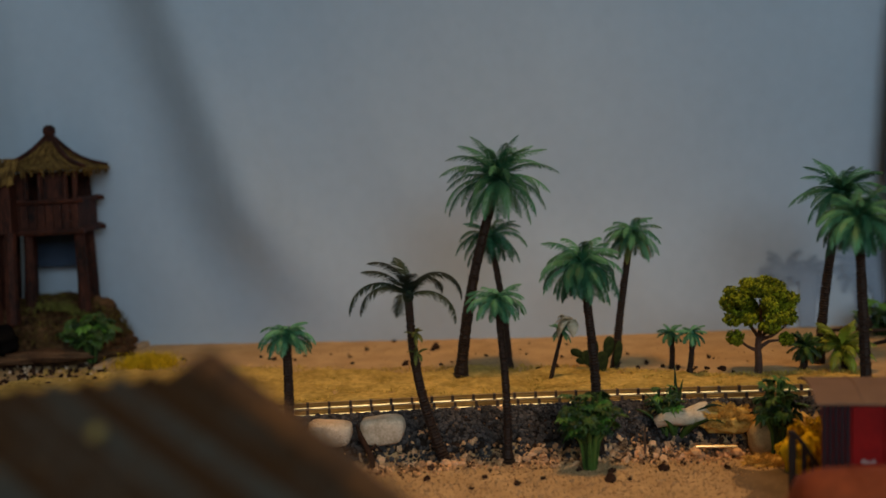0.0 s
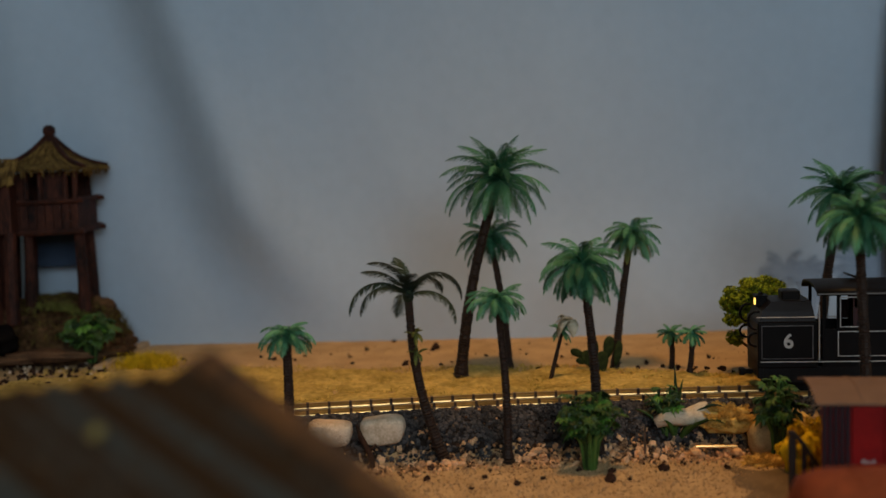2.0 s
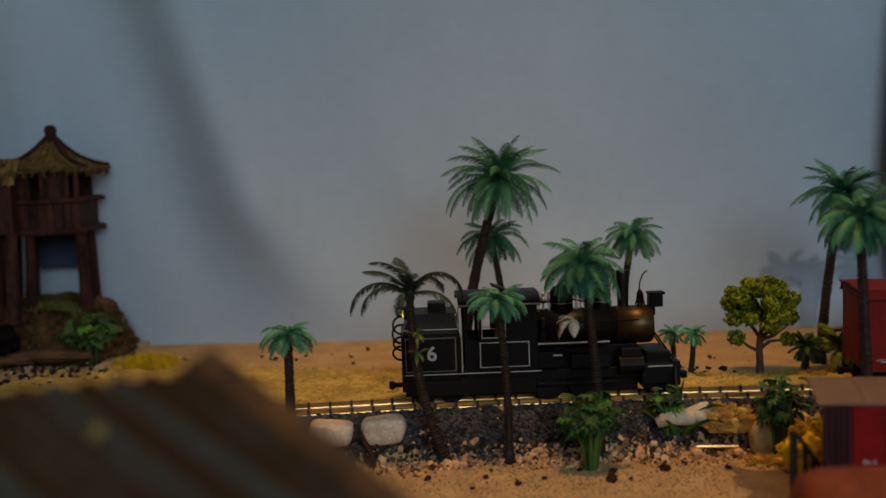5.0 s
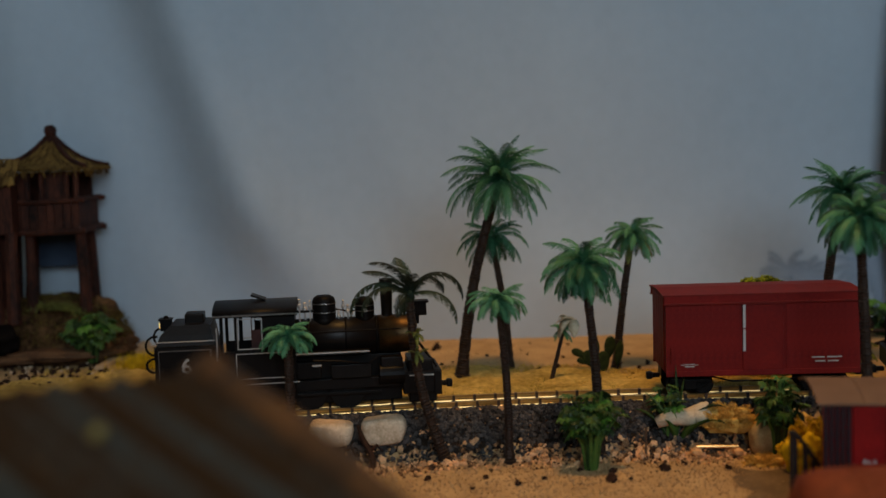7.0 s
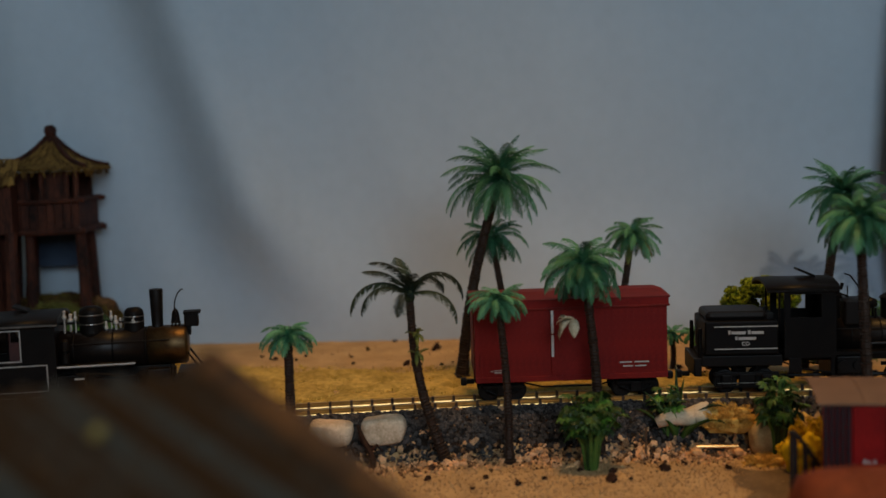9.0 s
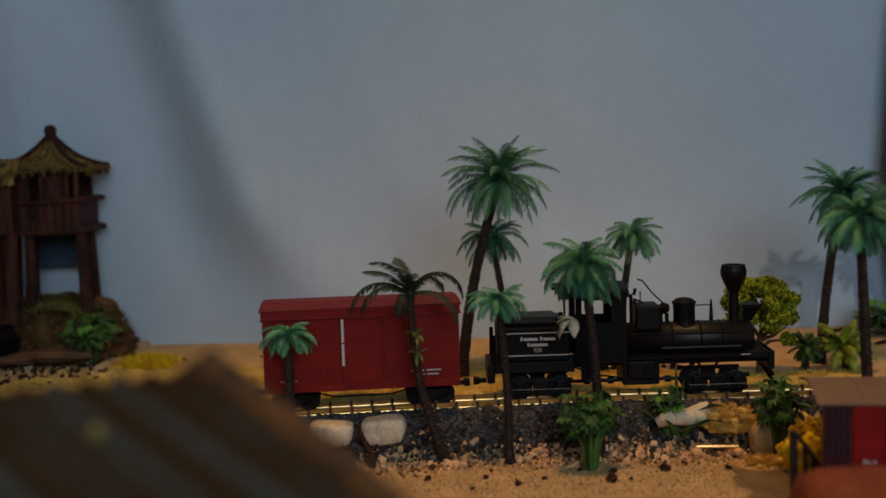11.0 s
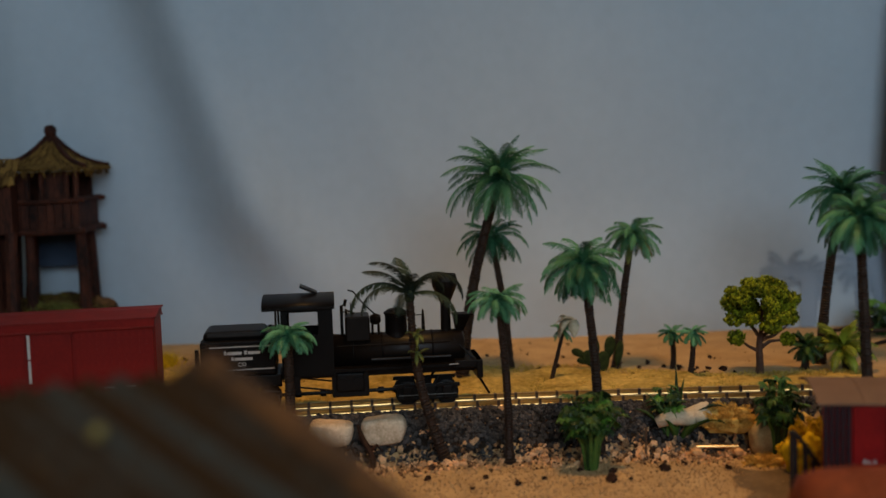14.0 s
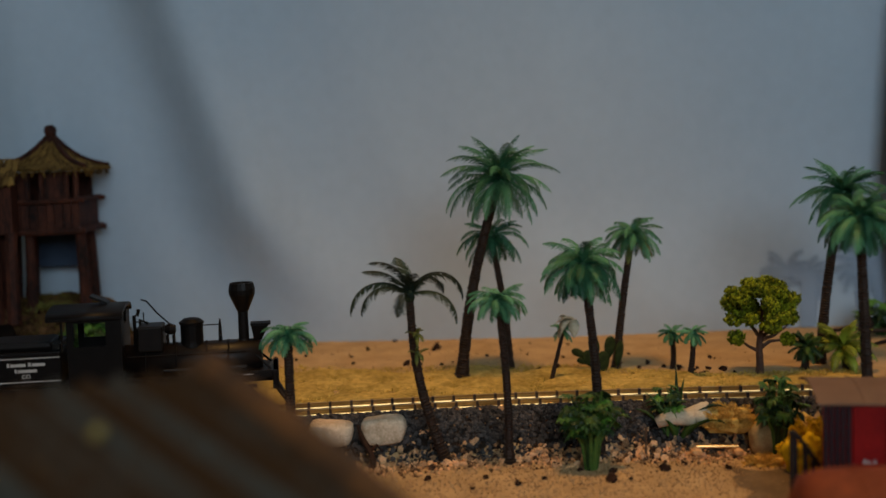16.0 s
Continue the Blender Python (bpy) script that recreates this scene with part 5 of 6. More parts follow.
    for a, b in zip(rows, rows[1:]):
        for i in range(len(xs) - 1):
            bm.faces.new((a[i], b[i], b[i + 1], a[i + 1]))
    part("bank_soil", bm, "bed", bank, "dark soil of the bank", True)
    bm = bmesh.new()
    for k in range(8000):
        x = rng.uniform(-0.14, 0.17) if k % 5 else rng.uniform(0.15, 0.30)
        e = track_y(x) - 0.0185
        y = e - abs(rng.gauss(0, 0.014)) + 0.004
        if y < e - 0.034:
            continue
        pebble(bm, (x, y, ground_z(x, y) + 0.0008), rng.uniform(0.0022, 0.0046), rng)
    tagged(part("dark_ballast", bm, "ballast", bank), "dark crushed ballast", kind="stuff")
    bm = bmesh.new()
    for k in range(2200):
        x = rng.uniform(-0.10, 0.26)
        y = track_y(x) - 0.049 + rng.gauss(0, 0.009)
        pebble(bm, (x, y, ground_z(x, y) + 0.0006), rng.uniform(0.0014, 0.0032), rng)
    tagged(part("fine_gravel", bm, "toe", bank), "tan gravel", kind="stuff")
    bm = bmesh.new()
    for k in range(110):
        x = rng.uniform(-0.12, 0.20)
        y = track_y(x) - 0.042 + rng.uniform(0, 1) ** 3 * 0.026
        pebble(bm, (x, y, ground_z(x, y) + 0.0018), rng.uniform(0.0016, 0.0034), rng)
    tagged(part("mixed_gravel", bm, "toe", bank), "tan stones among the ballast", kind="stuff")
    shapes = []
    for i in range(8):
        bm = bmesh.new()
        pebble(bm, (0, 0, 0), 1.0, rng)
        shapes.append(part("stone", bm, "stone", bank))
    for i in range(290):
        o = shapes[i] if i < 8 else shapes[i % 8].copy()
        if i >= 8:
            scene.collection.objects.link(o)
        x = rng.uniform(-0.09, 0.20) if i % 4 else rng.uniform(0.105, 0.185)
        y = track_y(x) - 0.048 + rng.gauss(0, 0.0070) + (rng.uniform(0, 0.018) if x > 0.15 else 0.0)
        s = rng.uniform(0.0030, 0.0068)
        o.matrix_local = Matrix.Translation((x, y, ground_z(x, y) + s * 0.22)) @ Euler((rng.uniform(0, 6), rng.uniform(0, 6), 0)).to_matrix().to_4x4() @ Matrix.Diagonal((s, s, s, 1))

    # dark and pale gravel by the hut
    bm = bmesh.new()
    for k in range(230):
        x, y = rng.uniform(-0.40, -0.272), rng.uniform(0.845, 0.945)
        pebble(bm, (x, y, ground_z(x, y) + 0.001), rng.uniform(0.002, 0.0055), rng)
    tagged(part("hut_gravel", bm, "bark_chip"), "dark gravel strewn before the hut", "gravel", kind="stuff")
    bm = bmesh.new()
    for k in range(36):
        x, y = rng.uniform(-0.40, -0.28), rng.uniform(0.845, 0.93)
        pebble(bm, (x, y, ground_z(x, y) + 0.001), rng.uniform(0.002, 0.004), rng)
    tagged(part("pale_gravel", bm, "white_stone"), "pale gravel strewn before the hut", "gravel", kind="stuff")

    # a dark root between the white stones, a thin pin in the ballast, and a grey-brown patch beside the wagon
    bm = bmesh.new()
    tube(bm, [(-0.0575, 0.6975, 0.001), (-0.0545, 0.692, -0.006), (-0.0500, 0.689, -0.013), (-0.0480, 0.687, -0.019), (-0.0470, 0.684, -0.0255)], [0.0010, 0.0019, 0.0017, 0.0022, 0.0014], 8)
    tube(bm, [(-0.0495, 0.689, -0.0135), (-0.0455, 0.690, -0.0100), (-0.0420, 0.691, -0.0145)], [0.0013, 0.0010, 0.0006], 6)
    tagged(part("root", bm, "bark_chip", smooth=True), "dark twisted root between white stones", "root")
    bm = bmesh.new()
    tube(bm, [(0.1221, 0.690, -0.0225), (0.1223, 0.690, -0.0040)], [0.0008, 0.0007], 8)
    tagged(part("metal_pin", bm, "steel"), "thin grey metal pin standing in ballast", "pin")
    bm = bmesh.new()
    rows = []
    for j in range(18):
        row = []
        for i in range(22):
            x, y = 0.148 + 0.0042 * i, 0.580 + 0.005 * j
            rim = min(x - 0.165 - 0.06 * (y - 0.64), 0.660 - y) + 0.010 * noise.noise(Vector((x * 80, y * 80, 2)))
            row.append(bm.verts.new((x, y, ground_z(x, y) + max(-0.0025, min(0.0009, rim * 0.12)))))
        rows.append(row)
    for a, b in zip(rows, rows[1:]):
        for i in range(21):
            bm.faces.new((a[i], a[i + 1], b[i + 1], b[i]))
    tagged(part("brown_patch", bm, "dirt", smooth=True), "grey-brown patch of ground beside the red wagon", "dirt", kind="stuff")
    for path, seed in (([(0.326, 0.955, 0.006), (0.343, 0.945, 0.010), (0.362, 0.94, 0.008), (0.385, 0.935, 0.010)], 1), ([(0.352, 0.950, 0.002), (0.360, 0.945, 0.012), (0.356, 0.945, 0.021)], 2), ([(0.345, 0.90, 0.004), (0.365, 0.895, 0.010), (0.40, 0.89, 0.004)], 3)):
        bm = bmesh.new()
        tube(bm, path, [0.0016, 0.0024, 0.0018, 0.0010][:len(path)], 7)
        tagged(part("dry_branch", bm, "trunk", smooth=True), "dark dry branch lying on sand", "branch", "dry branches")

    chips = [(-0.1425, 0.925, 4), (-0.218, 0.935, 3), (-0.223, 0.940, 5), (-0.080, 0.93, 3), (-0.068, 0.958, 4), (-0.0465, 0.998, 4), (-0.076, 0.90, 3), (-0.010, 0.952, 9), (-0.033, 0.886, 6), (-0.027, 0.882, 5), (-0.022, 0.886, 4), (0.206, 0.834, 6), (0.196, 0.838, 4), (0.188, 0.842, 4), (0.155, 0.865, 5), (0.147, 0.905, 3), (0.207, 0.880, 4), (0.075, 0.845, 4), (0.084, 0.858, 5), (0.07, 0.855, 4), (0.165, 0.85, 4), (0.175, 0.845, 5), (0.135, 0.868, 3), (0.285, 0.85, 5),
             (0.0932, 0.6436, 7), (0.1278, 0.6605, 8), (0.0385, 0.6394, 5), (0.097, 0.662, 5), (0.078, 0.668, 4), (0.142, 0.674, 4), (0.02, 0.655, 4), (-0.014, 0.66, 5), (0.012, 0.636, 3), (0.165, 0.66, 5), (0.055, 0.650, 3), (0.105, 0.645, 3)]
    for k in range(26):
        x = rng.uniform(-0.21, 0.22)
        chips.append((x, rng.uniform(max(0.875, grass_edge(x)), 0.975), rng.choice((2, 2, 3, 3))))
    chips += [(rng.uniform(0.178, 0.212), rng.uniform(0.818, 0.830), 3) for k in range(9)] + [(rng.uniform(0.12, 0.19), rng.uniform(0.822, 0.85), 3) for k in range(6)]
    for i, (x, y, s) in enumerate(chips):
        s *= 0.85
        bm = bmesh.new()
        pebble(bm, (0, 0, 0), s * 0.0013, rng, 0.4)
        pebble(bm, (s * 0.00035, 0.0002, 0.0), s * 0.0009, rng, 0.5)
        ob = part("bark_chip", bm, "bark_chip")
        ob.matrix_world = pose(x, y, ground_z(x, y) + s * 0.0003)
        tagged(ob, "dark brown bark chip lying on sand", "bark chip", "bark chips on the sand")
    bm = bmesh.new()
    for k in range(6000):
        x, y = rng.uniform(-0.10, 0.22), rng.uniform(0.59, 0.70)
        pebble(bm, (x, y, ground_z(x, y) + 0.0003), rng.uniform(0.0006, 0.0016), rng)
    for k in range(500):
        x, y = rng.uniform(-0.28, 0.33), rng.uniform(0.86, 1.01)
        pebble(bm, (x, y, ground_z(x, y) + 0.0003), rng.uniform(0.0006, 0.0014), rng)
    tagged(part("loose_grit", bm, "grit"), "fine tan grit scattered on the sand", "grit", kind="stuff")


build_stones()


# ---------------- thatched hut on its rock ----------------
def build_hut():
    rng = random.Random(60)
    CX, CY = -0.3380, 0.972
    for dx, dy, dz, sx, sy, sz, sd in ((0, 0, 0.020, 0.062, 0.036, 0.031, 1), (0.033, -0.004, 0.026, 0.026, 0.028, 0.026, 2), (-0.03, -0.008, 0.022, 0.05, 0.034, 0.030, 3), (0.0, -0.024, 0.006, 0.060, 0.022, 0.014, 4)):
        bm = bmesh.new()
        lump(bm, (dx, dy, dz), (sx, sy, sz), rng, 0.42, 5, sd * 2.3)
        rk = part("rock", bm, "mossy", smooth=True)
        rk.matrix_world = pose(CX, CY, 0)
        tagged(rk, "mossy brown rock that carries a thatched hut", "rock", "rocks under the hut")
    spots = []
    for k in range(3600):
        a, h = rng.uniform(0, 6.28), rng.uniform(0.1, 1.0)
        w = math.sqrt(max(0.0, 1 - h * h))
        spots.append((CX + 0.004 + 0.062 * w * math.cos(a), CY - 0.006 + 0.042 * w * math.sin(a), 0.016 + 0.040 * h + 0.003 * noise.noise(Vector((a * 2, h * 4, 1)))))
    tuft_field("rock_moss", "brown-green moss on the hut's rock", "moss", spots, 0.006, "rock_moss", 62, 1.2)
    spots = []
    for k in range(700):
        x, y = rng.gauss(CX + 0.022, 0.016), rng.gauss(CY - 0.030, 0.008)
        spots.append((x, y, 0.050 + 0.004 * noise.noise(Vector((x * 60, y * 60, 2))) - 9.0 * (x - CX - 0.006) ** 2))
    tuft_field("green_moss", "yellow-green moss on top of the hut's rock", "moss", spots, 0.0065, "frond_yellow", 63, 1.2)
    hut = thing("thatched_hut", (CX, CY, 0.050), "red-brown wooden stilt hut with straw thatch roof", "hut")
    P = lambda n, bm, m="hut_wood", lb="", sm=False: part(n, bm, m, hut, lb, sm)
    H = 0.034
    for y, xs in ((-0.024, (-0.040, -0.026, -0.0100, 0.0345)), (0.024, (-0.040, -0.0265, 0.027))):
        for x in xs:
            bm = bmesh.new()
            r = rng.uniform(0.0042, 0.0060)
            tube(bm, [(x * 1.02 + rng.uniform(-0.001, 0.001), y, -0.006), (x, y, 0.02), (x * 0.96, y, 0.062)], [r * 1.15, r, r * 0.9], 9)
            P("post", bm)
    for k in range(10):
        bm = bmesh.new()
        x = -H - 0.001 + k * 0.0070
        box(bm, x, x + 0.0066, -0.0285, -0.0262, 0.0625, 0.0885, 0.0006)
        P("wall_board", bm)
    for z, r, ext in ((0.0885, 0.0020, 0.006), (0.0630, 0.0026, 0.006)):
        for y in (-0.030, 0.028):
            P("rail_pole", tube(bmesh.new(), [(-H - ext, y, z), (0, y - 0.0005, z - 0.0008), (H + ext, y, z)], r, 7))
        for x in (-H - 0.001, H + 0.001):
            P("rail_pole", tube(bmesh.new(), [(x, -0.034, z + 0.001), (x, 0.032, z + 0.001)], r, 7))
    bm = bmesh.new()
    box(bm, -H, H, -0.026, 0.026, 0.060, 0.0635)
    P("floor_deck", bm)
    bm = bmesh.new()
    box(bm, H - 0.003, H, -0.026, 0.026, 0.0635, 0.0885)
    P("side_wall", bm)
    bm = bmesh.new()
    box(bm, -H, -H + 0.003, -0.026, 0.026, 0.0635, 0.0885)
    P("side_wall", bm)
    for x0, x1 in ((-H + 0.002, -0.008), (0.003, 0.024)):
        bm = bmesh.new()
        box(bm, x0, x1, -0.0225, -0.020, 0.0885, 0.112, 0.0005)
        P("upper_panel", bm)
    bm = bmesh.new()
    box(bm, -H + 0.002, H - 0.002, 0.018, 0.020, 0.0885, 0.112)
    P("back_wall", bm)
    for x in (-H + 0.002, -0.009, 0.003, 0.024, H - 0.002):
        P("upper_post", tube(bmesh.new(), [(x, -0.025, 0.085), (x, -0.024, 0.113)], 0.0024, 7))
    # navy sheet added behind the posts, coloured as the shaded wall beyond
    bm = bmesh.new()
    box(bm, -0.026, 0.0235, 0.0265, 0.028, 0.0285, 0.0605)
    P("hanging_cloth", bm, "navy_sheet", "navy sheet coloured as the shaded wall behind the opening")
    # roof: four curved hips
    apex = Vector((0.005, 0, 0.1437))
    corners = [Vector((a * 0.039 + 0.004, b * 0.034, 0.1150)) for a, b in ((-1, -1), (1, -1), (1, 1), (-1, 1))]

    def hip(c, s):
        p = apex.lerp(c, s)
        p.z -= 0.0078 * math.sin(math.pi * s) * (1 - 0.3 * s)
        return p

    bm = bmesh.new()
    for k in range(4):
        a, b = corners[k], corners[(k + 1) % 4]
        rows = [[bm.verts.new(hip(a, i / 8).lerp(hip(b, i / 8), j / 6)) for j in range(7)] for i in range(9)]
        for r0, r1 in zip(rows, rows[1:]):
            for j in range(6):
                bm.faces.new((r0[j], r1[j], r1[j + 1], r0[j + 1]))
    rf = P("roof", bm, "thatch", "straw thatch roof")
    verts, faces = [], []
    for k in range(4):
        a, b = corners[k], corners[(k + 1) % 4]
        for i in range(1400):
            s, t = math.sqrt(rng.uniform(0.02, 1.0)), rng.uniform(0, 1)
            p, q = hip(a, s).lerp(hip(b, s), t), hip(a, min(1.06, s + 0.13)).lerp(hip(b, min(1.06, s + 0.13)), t + rng.uniform(-0.02, 0.02))
            up = Vector((0, 0, rng.uniform(0.0006, 0.0040)))
            w = Vector((rng.gauss(0, 1), rng.gauss(0, 1), 0)).normalized() * 0.0007
            n = len(verts)
            verts += [p - w + up * 0.3, p + w + up * 0.3, q + w * 0.6 + up - Vector((0, 0, 0.0025)), q - w * 0.6 + up * 0.8 - Vector((0, 0, 0.0025))]
            faces.append((n, n + 1, n + 2, n + 3))
    me = bpy.data.meshes.new("thatch_straw")
    me.from_pydata([tuple(v) for v in verts], [], faces)
    me.materials.append(M["thatch"])
    st = new("thatch_straw", me)
    st.parent = rf
    tagged(st, kind="stuff")
    for c in corners:
        part("hip_pole", tube(bmesh.new(), [hip(c, i / 8) + Vector((0, 0, 0.002)) for i in range(9)], 0.0021, 7), "hut_wood", rf)
    bm = bmesh.new()
    lathe(bm, (apex.x, apex.y, apex.z - 0.006), ((0.0042, 0), (0.0032, 0.003), (0.0030, 0.005), (0.0048, 0.007), (0.0054, 0.010), (0.0046, 0.013), (0.002, 0.0148)), 14)
    part("finial", bm, "hut_wood", rf, smooth=True)
    for k in range(46):
        a, b = corners[k % 2], corners[k % 2 + 1]
        t = rng.uniform(0.02, 0.98)
        p = hip(a, 0.98).lerp(hip(b, 0.98), t)
        part("eave_straw", tube(bmesh.new(), [p, p + Vector((rng.uniform(-0.002, 0.002), rng.uniform(-0.001, 0.001), -rng.uniform(0.003, 0.008)))], [0.0008, 0.0004], 4), "thatch", rf)
    # lower side roof of straw
    bm = bmesh.new()
    for i in range(30):
        for j in range(8):
            x = -0.012 - i * 0.0017 + rng.uniform(-0.0006, 0.0006)
            z = 0.1245 - j * 0.0024
            tube(bm, [(x, -0.034 - j * 0.0018, z), (x + rng.uniform(-0.001, 0.001), -0.038 - j * 0.0018, z - rng.uniform(0.004, 0.007))], 0.0010, 4)
    sr = part("side_roof", bm, "thatch", hut, "straw thatch side roof")
    tagged(sr, kind="stuff")
    bm = bmesh.new()
    box(bm, -0.064, -0.015, -0.046, -0.030, 0.062, 0.104, 0.001)
    P("side_wing", bm)
    for x in (-0.019, -0.033, -0.048):
        P("post", tube(bmesh.new(), [(x, -0.044, -0.012), (x, -0.043, 0.03), (x + 0.001, -0.042, 0.064)], [0.0062, 0.0054, 0.005], 8))
    bm = bmesh.new()
    box(bm, -0.066, -0.0205, -0.032, -0.029, -0.012, 0.062, 0.001)
    P("lower_wall", bm)
    # the first is a black lump: its colour holds a hollow's shade
    for dx, dy, dz, sx, sy, sz, m, lb in ((-0.034, -0.048, 0.026, 0.020, 0.010, 0.014, "hollow", "black lump standing in for the shade of a hollow"), (0.006, -0.050, 0.012, 0.037, 0.010, 0.0050, "ledge", "weathered brown ledge before the hut's rock"), (-0.030, -0.052, 0.009, 0.030, 0.010, 0.004, "ledge", "weathered brown ledge before the hut's rock")):
        bm = bmesh.new()
        lump(bm, (0, 0, 0), (sx, sy, sz), rng, 0.3, 4, dx * 90)
        lg = part("rock_ledge", bm, m, smooth=True)
        lg.matrix_world = pose(CX + dx, CY + dy, dz)
        tagged(lg, lb, "rock", "rocks under the hut")
    bm = bmesh.new()
    box(bm, -0.004, 0.004, 0, 0.13, 0, 0.007, 0.001)
    ob = part("wood_batten", bm, "plywood")
    ob.matrix_world = pose(-0.283, 0.905, -0.002, 0, 0, -4)
    tagged(ob, "pale wooden batten edging the sand", "batten")


build_hut()


# ---------------- red wagon, railing, tank and tin-roofed house near the camera ----------------
def build_near():
    wg = thing("red_wagon", (0.1885, 0.560, LOW), "parked red wagon with weathered grey-brown roof", "railway car", turn=-9)
    P = lambda n, bm, m, lb="": part(n, bm, m, wg, lb)
    bm = mbox(bmesh.new(), 0, 110, 0.5, 54, 4, 63, 0.4)
    for v in bm.verts:
        if v.co.y > 0.027 and v.co.x < 0.05:
            v.co.x += 0.016
    P("body", bm, "shed_red")
    for i in range(5):
        bm = mbox(bmesh.new(), 0.4 + i * 2.8, 2.6 + i * 2.8, -0.6, 0.5, 6, 62, 0.3)
        P("plank", bm, "shed_door", "dark plum upright plank")
    for i in range(6):
        P("panel", mbox(bmesh.new(), 14.8 + i * 15.6, 30 + i * 15.6, -0.4, 0.5, 6, 62, 0.2), "shed_red")
    bar_lines(wg, -0.5, [(19.5, 20.8, 32, 34), (21.3, 22.6, 32, 33.6), (23.2, 23.9, 32, 33), (24.8, 25.8, 32, 34)])
    bm = bmesh.new()
    n = 14
    rows = []
    for x in (-3.0, 113):
        top = [bm.verts.new((x * K, (-3.5 + 63 * i / n) * K, (63.3 + 5.5 * math.sin(math.pi * i / n)) * K)) for i in range(n + 1)]
        low = [bm.verts.new((x * K, (-3.5 + 63 * i / n) * K, (62.3 + 5.0 * math.sin(math.pi * i / n)) * K)) for i in range(n + 1)]
        rows.append((top, low))
    (t0, l0), (t1, l1) = rows
    for i in range(n):
        bm.faces.new((t0[i], t1[i], t1[i + 1], t0[i + 1]))
        bm.faces.new((l0[i + 1], l1[i + 1], l1[i], l0[i]))
        bm.faces.new((t0[i + 1], l0[i + 1], l0[i], t0[i]))
        bm.faces.new((t1[i], l1[i], l1[i + 1], t1[i + 1]))
    bm.faces.new((t0[0], l0[0], l1[0], t1[0]))
    bm.faces.new((t0[n], t1[n], l1[n], l0[n]))
    rf = P("roof", bm, "shed_roof", "weathered grey-brown curved roof")
    bm = bmesh.new()
    for x in (20, 62):
        tube(bm, [(x * K, (-3.5 + 63 * i / n) * K, (63.4 + 5.5 * math.sin(math.pi * i / n)) * K) for i in range(n + 1)], 0.0004, 4)
    part("roof_seam", bm, "shed_roof", rf)
    P("underframe", mbox(bmesh.new(), 2, 108, 8, 48, 0, 4, 0.4), "timber")

    fn = thing("timber_railing", (0.1815, 0.585, LOW), "dark timber railing beside the red wagon", "railing")
    for x, z, r in ((0.0, 0.042, 0.0021), (0.0062, 0.0355, 0.0014), (0.0105, 0.026, 0.0012)):
        part("post", tube(bmesh.new(), [(x, 0, -0.002), (x, 0, z)], r, 8), "timber", fn)
    bm = bmesh.new()
    tube(bm, [(-0.0022, -0.002, 0.0425), (0.0030, -0.002, 0.0385), (0.0130, -0.002, 0.0235)], 0.0013, 7)
    part("handrail", bm, "timber", fn)

    tk = thing("rusty_tank", (0.205, 0.470, -0.0215), "rust-red riveted tank lying before the wagon", "tank")
    R = 0.0265
    bm = bmesh.new()
    tube(bm, [(-0.058, 0, R), (-0.0565, 0, R), (-0.053, 0, R), (-0.045, 0, R), (0.07, 0, R)], [R * 0.45, R * 0.72, R * 0.92, R, R], 40)
    part("shell", bm, "rust", tk, smooth=True)
    for x in (-0.0345, 0.002):
        part("seam_band", tube(bmesh.new(), [(x, 0, R), (x + 0.0018, 0, R)], R + 0.0005, 40), "rust", tk)
    bm = bmesh.new()
    box(bm, -0.05, 0.06, -0.018, 0.018, 0, 0.006)
    part("cradle", bm, "timber", tk)

    # house with a corrugated tin roof, close before the lens
    hs = thing("tin_roofed_house", (0, 0, 0), "model house with rusty corrugated tin hip roof", "house")
    eye = Vector((0, 0, EYE_Z))
    hs.matrix_world = Matrix.Translation(eye * 0.2) @ Matrix.Diagonal((0.8, 0.8, 0.8, 1))
    r1 = Vector((-0.0954, 0.400, 0.0947))
    along = Vector((-0.944, -0.330, 0))
    down = Vector((0.312, -0.893, -0.327)).normalized()
    up = along.cross(down).normalized()
    if up.z < 0:
        up = -up
    pitch = 0.0108
    rf = None
    for rib in range(0, 24):
        bm = bmesh.new()
        rows = []
        for j in range(13):
            v = 0.125 * j / 12
            row = []
            for i in range(13):
                u = pitch * (rib + i / 12)
                row.append(bm.verts.new(r1 + along * (u - 0.53 * v) + down * v + up * (0.0028 * math.cos(2 * math.pi * u / pitch) + 0.0003 * math.sin(v * 900 + rib))))
            rows.append(row)
        for a, b in zip(rows, rows[1:]):
            for i in range(12):
                if (a[i].co - a[i + 1].co).length > 1e-6 or (b[i].co - b[i + 1].co).length > 1e-6:
                    bm.faces.new((a[i], b[i], b[i + 1], a[i + 1]))
        if not bm.faces:
            bm.free()
            continue
        bmesh.ops.remove_doubles(bm, verts=bm.verts, dist=1e-6)
        rf = part("roof_sheet", bm, "tin", hs, "rusty corrugated tin sheet", True)
    e = r1 + along * (-0.53 * 0.125) + down * 0.125
    back = Vector((-0.312, 0.893, 0)).normalized()
    bm = bmesh.new()
    a, b, c, d = r1, r1 + along * 0.20, r1 + along * 0.20 + back * 0.07 - Vector((0, 0, 0.03)), r1 + back * 0.05 - Vector((0.0, 0, 0.03))
    for q in ((a, b, c, d), (a, d, e + back * 0.14)):
        bm.faces.new([bm.verts.new(p) for p in q])
    bm.faces.new([bm.verts.new(p) for p in (a, e + back * 0.14, e)])
    part("back_slope", bm, "tin", hs)
    bm = bmesh.new()
    cap = Vector((-0.0855, 0.4, 0.0985))
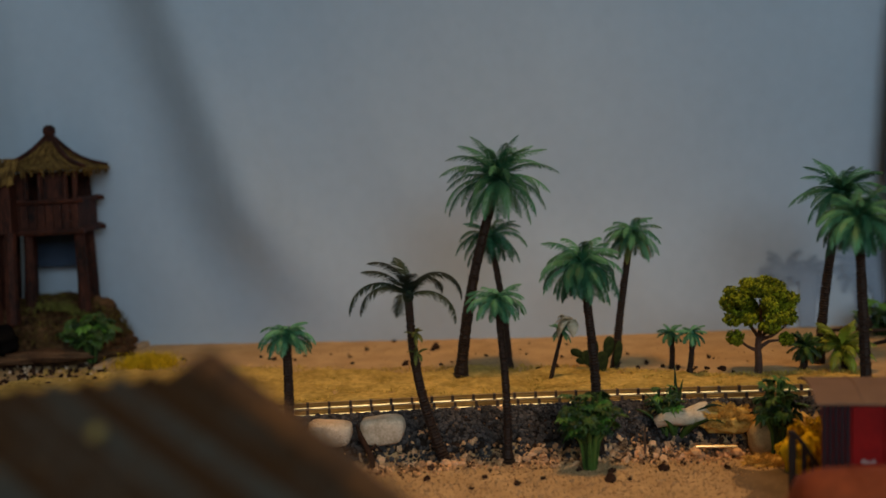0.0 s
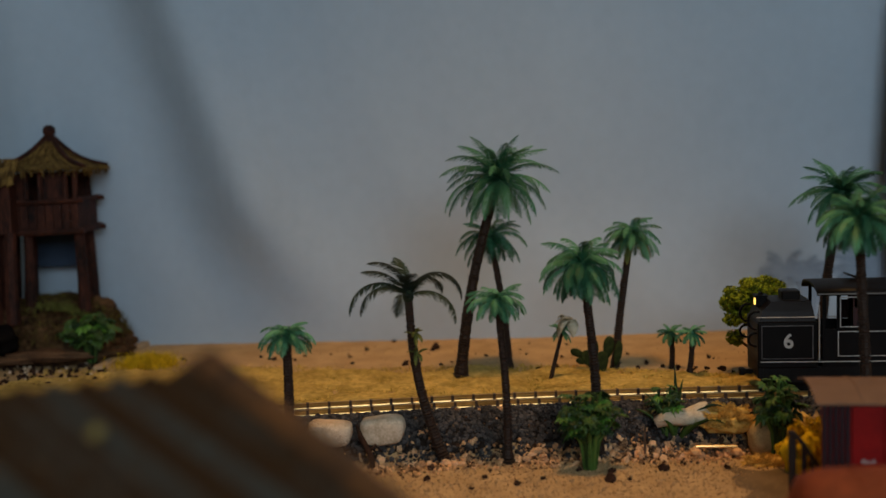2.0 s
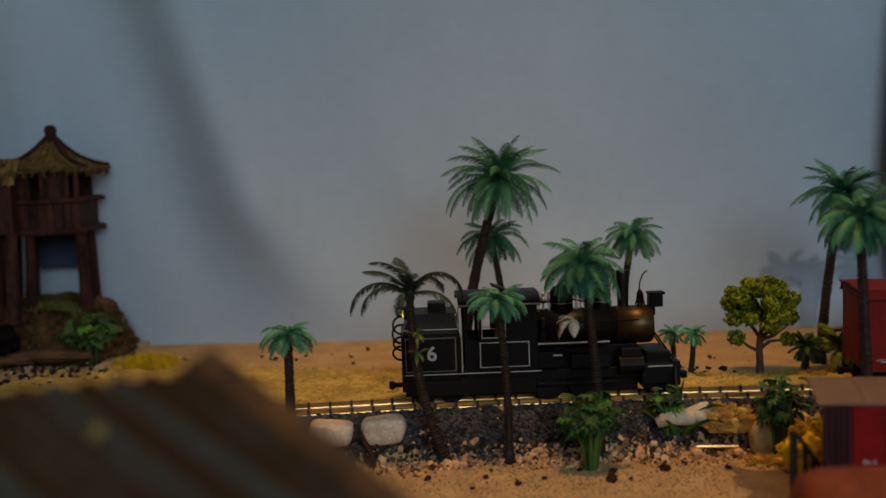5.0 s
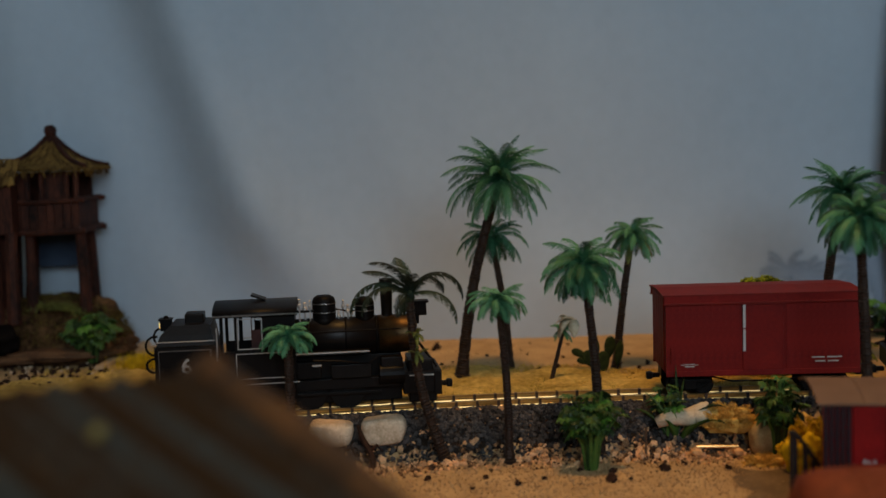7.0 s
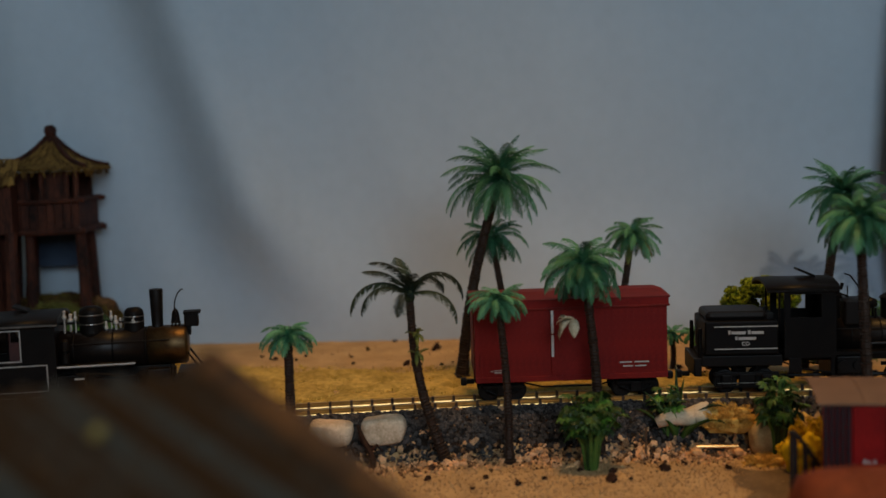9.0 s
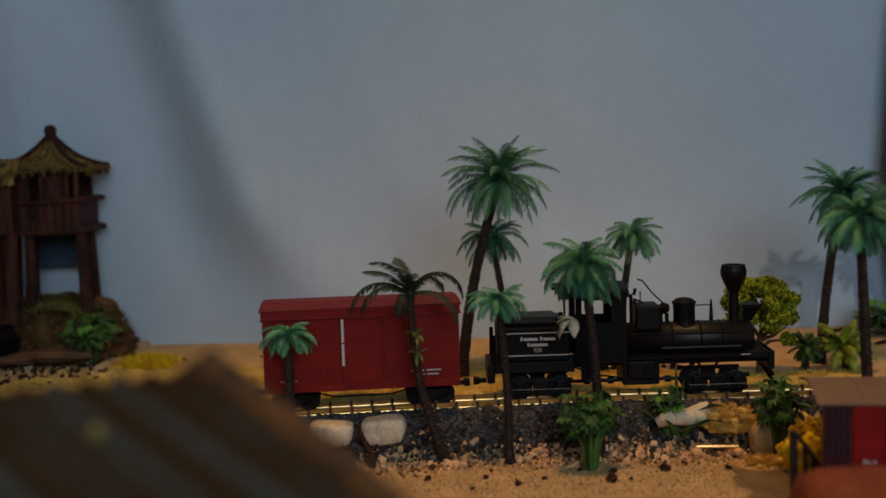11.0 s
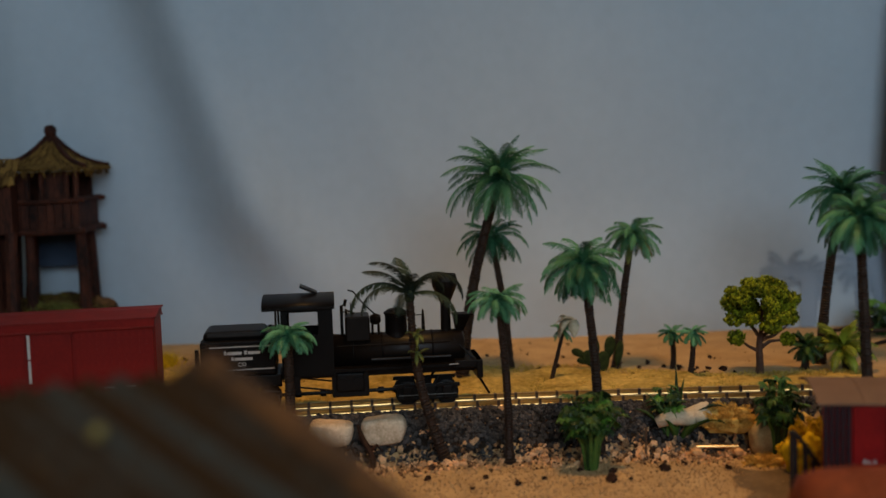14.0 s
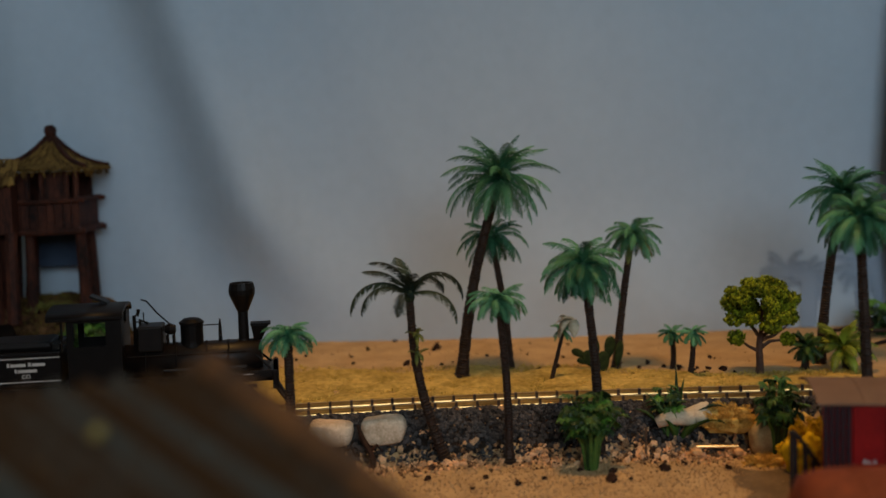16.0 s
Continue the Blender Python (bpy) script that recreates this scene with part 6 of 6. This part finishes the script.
    tube(bm, [cap + Vector((-0.010, 0.002, -0.006)), cap + Vector((0, 0, -0.001)), cap.lerp(e, 0.3), cap.lerp(e, 0.65), e], [0.004, 0.0062, 0.0055, 0.0055, 0.005], 12)
    part("hip_cap", bm, "hip_rust", rf, "rusty ridge cap")
    # yellow lump added for a blurred spot of light on the roof
    kn = bmesh.new()
    lump(kn, (-0.1095, 0.345, 0.0885), (0.0026, 0.0026, 0.0022), random.Random(1), 0.05, 2)
    part("light_spot_lump", kn, "light_spot", rf, "small yellow lump standing in for a blurred light spot", True)
    bm = bmesh.new()
    ctr = r1 + along * 0.09 + down * 0.06
    tmp = bmesh.new()
    box(tmp, -0.085, 0.085, -0.04, 0.03, -0.0745, 0.066)
    bmesh.ops.transform(tmp, matrix=pose(ctr.x, ctr.y, 0, 0, 0, 19.3), verts=tmp.verts)
    merge(bm, tmp)
    part("house_wall", bm, "timber", hs)

    # dark grey sheet added at the backdrop's edge, and two palm silhouettes on the backdrop
    bm = bmesh.new()
    xs = [0.388 + 0.004 * i for i in range(110)]
    rows = [[bm.verts.new((x + 0.010 * abs(z - 0.13) / 0.13, 0.992 + 0.005 * math.sin(x * 190 + z * 6) + 0.003 * math.sin(x * 70), z - 0.003)) for x in xs] for z in (0.0, 0.05, 0.10, 0.15, 0.20, 0.25, 0.30)]
    for a, b in zip(rows, rows[1:]):
        for i in range(len(xs) - 1):
            bm.faces.new((a[i], a[i + 1], b[i + 1], b[i]))
    tagged(part("curtain", bm, "dark_sheet", smooth=True), "dark grey wavy sheet at the edge of the scenery", "curtain", kind="structure")


build_near()


def palm_silhouettes():
    """Feathery blue-grey palm silhouettes: flat fronds that lie on the cloth's face."""
    rng = random.Random(80)
    for cx, cz, reach, fan, stem in ((0.3065, 0.050, 0.026, (-10, 200), 0.004), (0.3255, 0.046, 0.027, (-50, 175), 0.010), (0.3740, 0.054, 0.028, (-40, 240), 0.006), (0.3900, 0.062, 0.030, (-40, 240), 0.006)):
        bm = bmesh.new()
        coat = 0.0016

        def dab(*pts):
            bm.faces.new([bm.verts.new((x, wall_y(x, z) - coat, z)) for x, z in pts])

        count = 11
        for k in range(count):
            coat += 0.00005
            a = radians(fan[0] + (fan[1] - fan[0]) * k / (count - 1) + rng.uniform(-7, 7))
            x, z, ln, out = cx, cz, reach * rng.uniform(0.8, 1.05), 1 if math.cos(a) > 0 else -1
            for i in range(12):
                s = i / 12
                a -= out * radians(2.0 + 6.0 * s)
                dx, dz = math.cos(a) * ln / 12, math.sin(a) * ln / 12
                w = reach * (0.05 + 0.13 * math.sin(math.pi * (0.12 + 0.85 * s))) / (ln / 12)
                for side in (-1, 1):
                    dab((x, z), (x + dx, z + dz), (x + dx * 1.5 - side * dz * w, z + dz * 1.5 + side * dx * w - 0.0012))
                x, z = x + dx, z + dz
        coat += 0.00006
        dab((cx - stem * 0.5, cz), (cx + stem * 0.5, cz), (cx + stem * 0.85, cz * 0.5), (cx + stem * 0.7, 0.002), (cx - stem * 0.7, 0.002), (cx - stem * 0.8, cz * 0.5))
        part("palm_silhouette", bm, "silhouette", bpy.data.objects["backdrop"], "flat blue-grey palm silhouette on the backdrop")


palm_silhouettes()


# ---------------- what moves ----------------
def roll(vehicle, wheels, rows):
    """Keys a vehicle along the track and turns its wheels by the way it goes."""
    rows = sorted(rows)
    walk(vehicle, [(t, on_track(x)) for t, x in rows])

    def where(t):
        for (t0, x0), (t1, x1) in zip(rows, rows[1:]):
            if t <= t1:
                return x0 + (x1 - x0) * (t - t0) / (t1 - t0)
        return rows[-1][1]

    for ob, x, r in wheels:
        walk(ob, [(0.1 * i, pose(x, 0, r, 0, math.degrees(where(0.1 * i) / r), 0)) for i in range(161)])


def motions():
    roll(ENGINE_A, WHEELS_A, [(0.0, 0.4412), (1.4, 0.3388), (2.0, 0.2949), (2.5, 0.2578), (3.0, 0.2177), (3.5, 0.1789), (6.5, -0.0589), (7.0, -0.0965), (7.5, -0.1327), (8.0, -0.1720), (8.5, -0.2099), (9.0, -0.2430), (12.0, -0.4636), (16.0, -0.7577)])
    roll(CAR, WHEELS_C, [(0.0, 0.6384), (3.0, 0.4526), (6.3, 0.2483), (7.0, 0.2038), (7.5, 0.1740), (8.0, 0.1423), (8.5, 0.1121), (9.0, 0.0796), (12.0, -0.1184), (12.5, -0.1479), (13.0, -0.1816), (13.5, -0.2145), (14.0, -0.2474), (14.5, -0.2796), (15.0, -0.3130), (15.5, -0.3451), (16.0, -0.3781)])
    roll(ENGINE_B, WHEELS_B, [(0.0, 0.8212), (3.0, 0.6344), (7.8, 0.3354), (8.5, 0.2918), (9.0, 0.2570), (11.4, 0.0957), (12.5, 0.0264), (13.0, -0.0076), (13.5, -0.0392), (14.5, -0.1029), (15.0, -0.1367), (15.5, -0.1686), (16.0, -0.2016)])


motions()
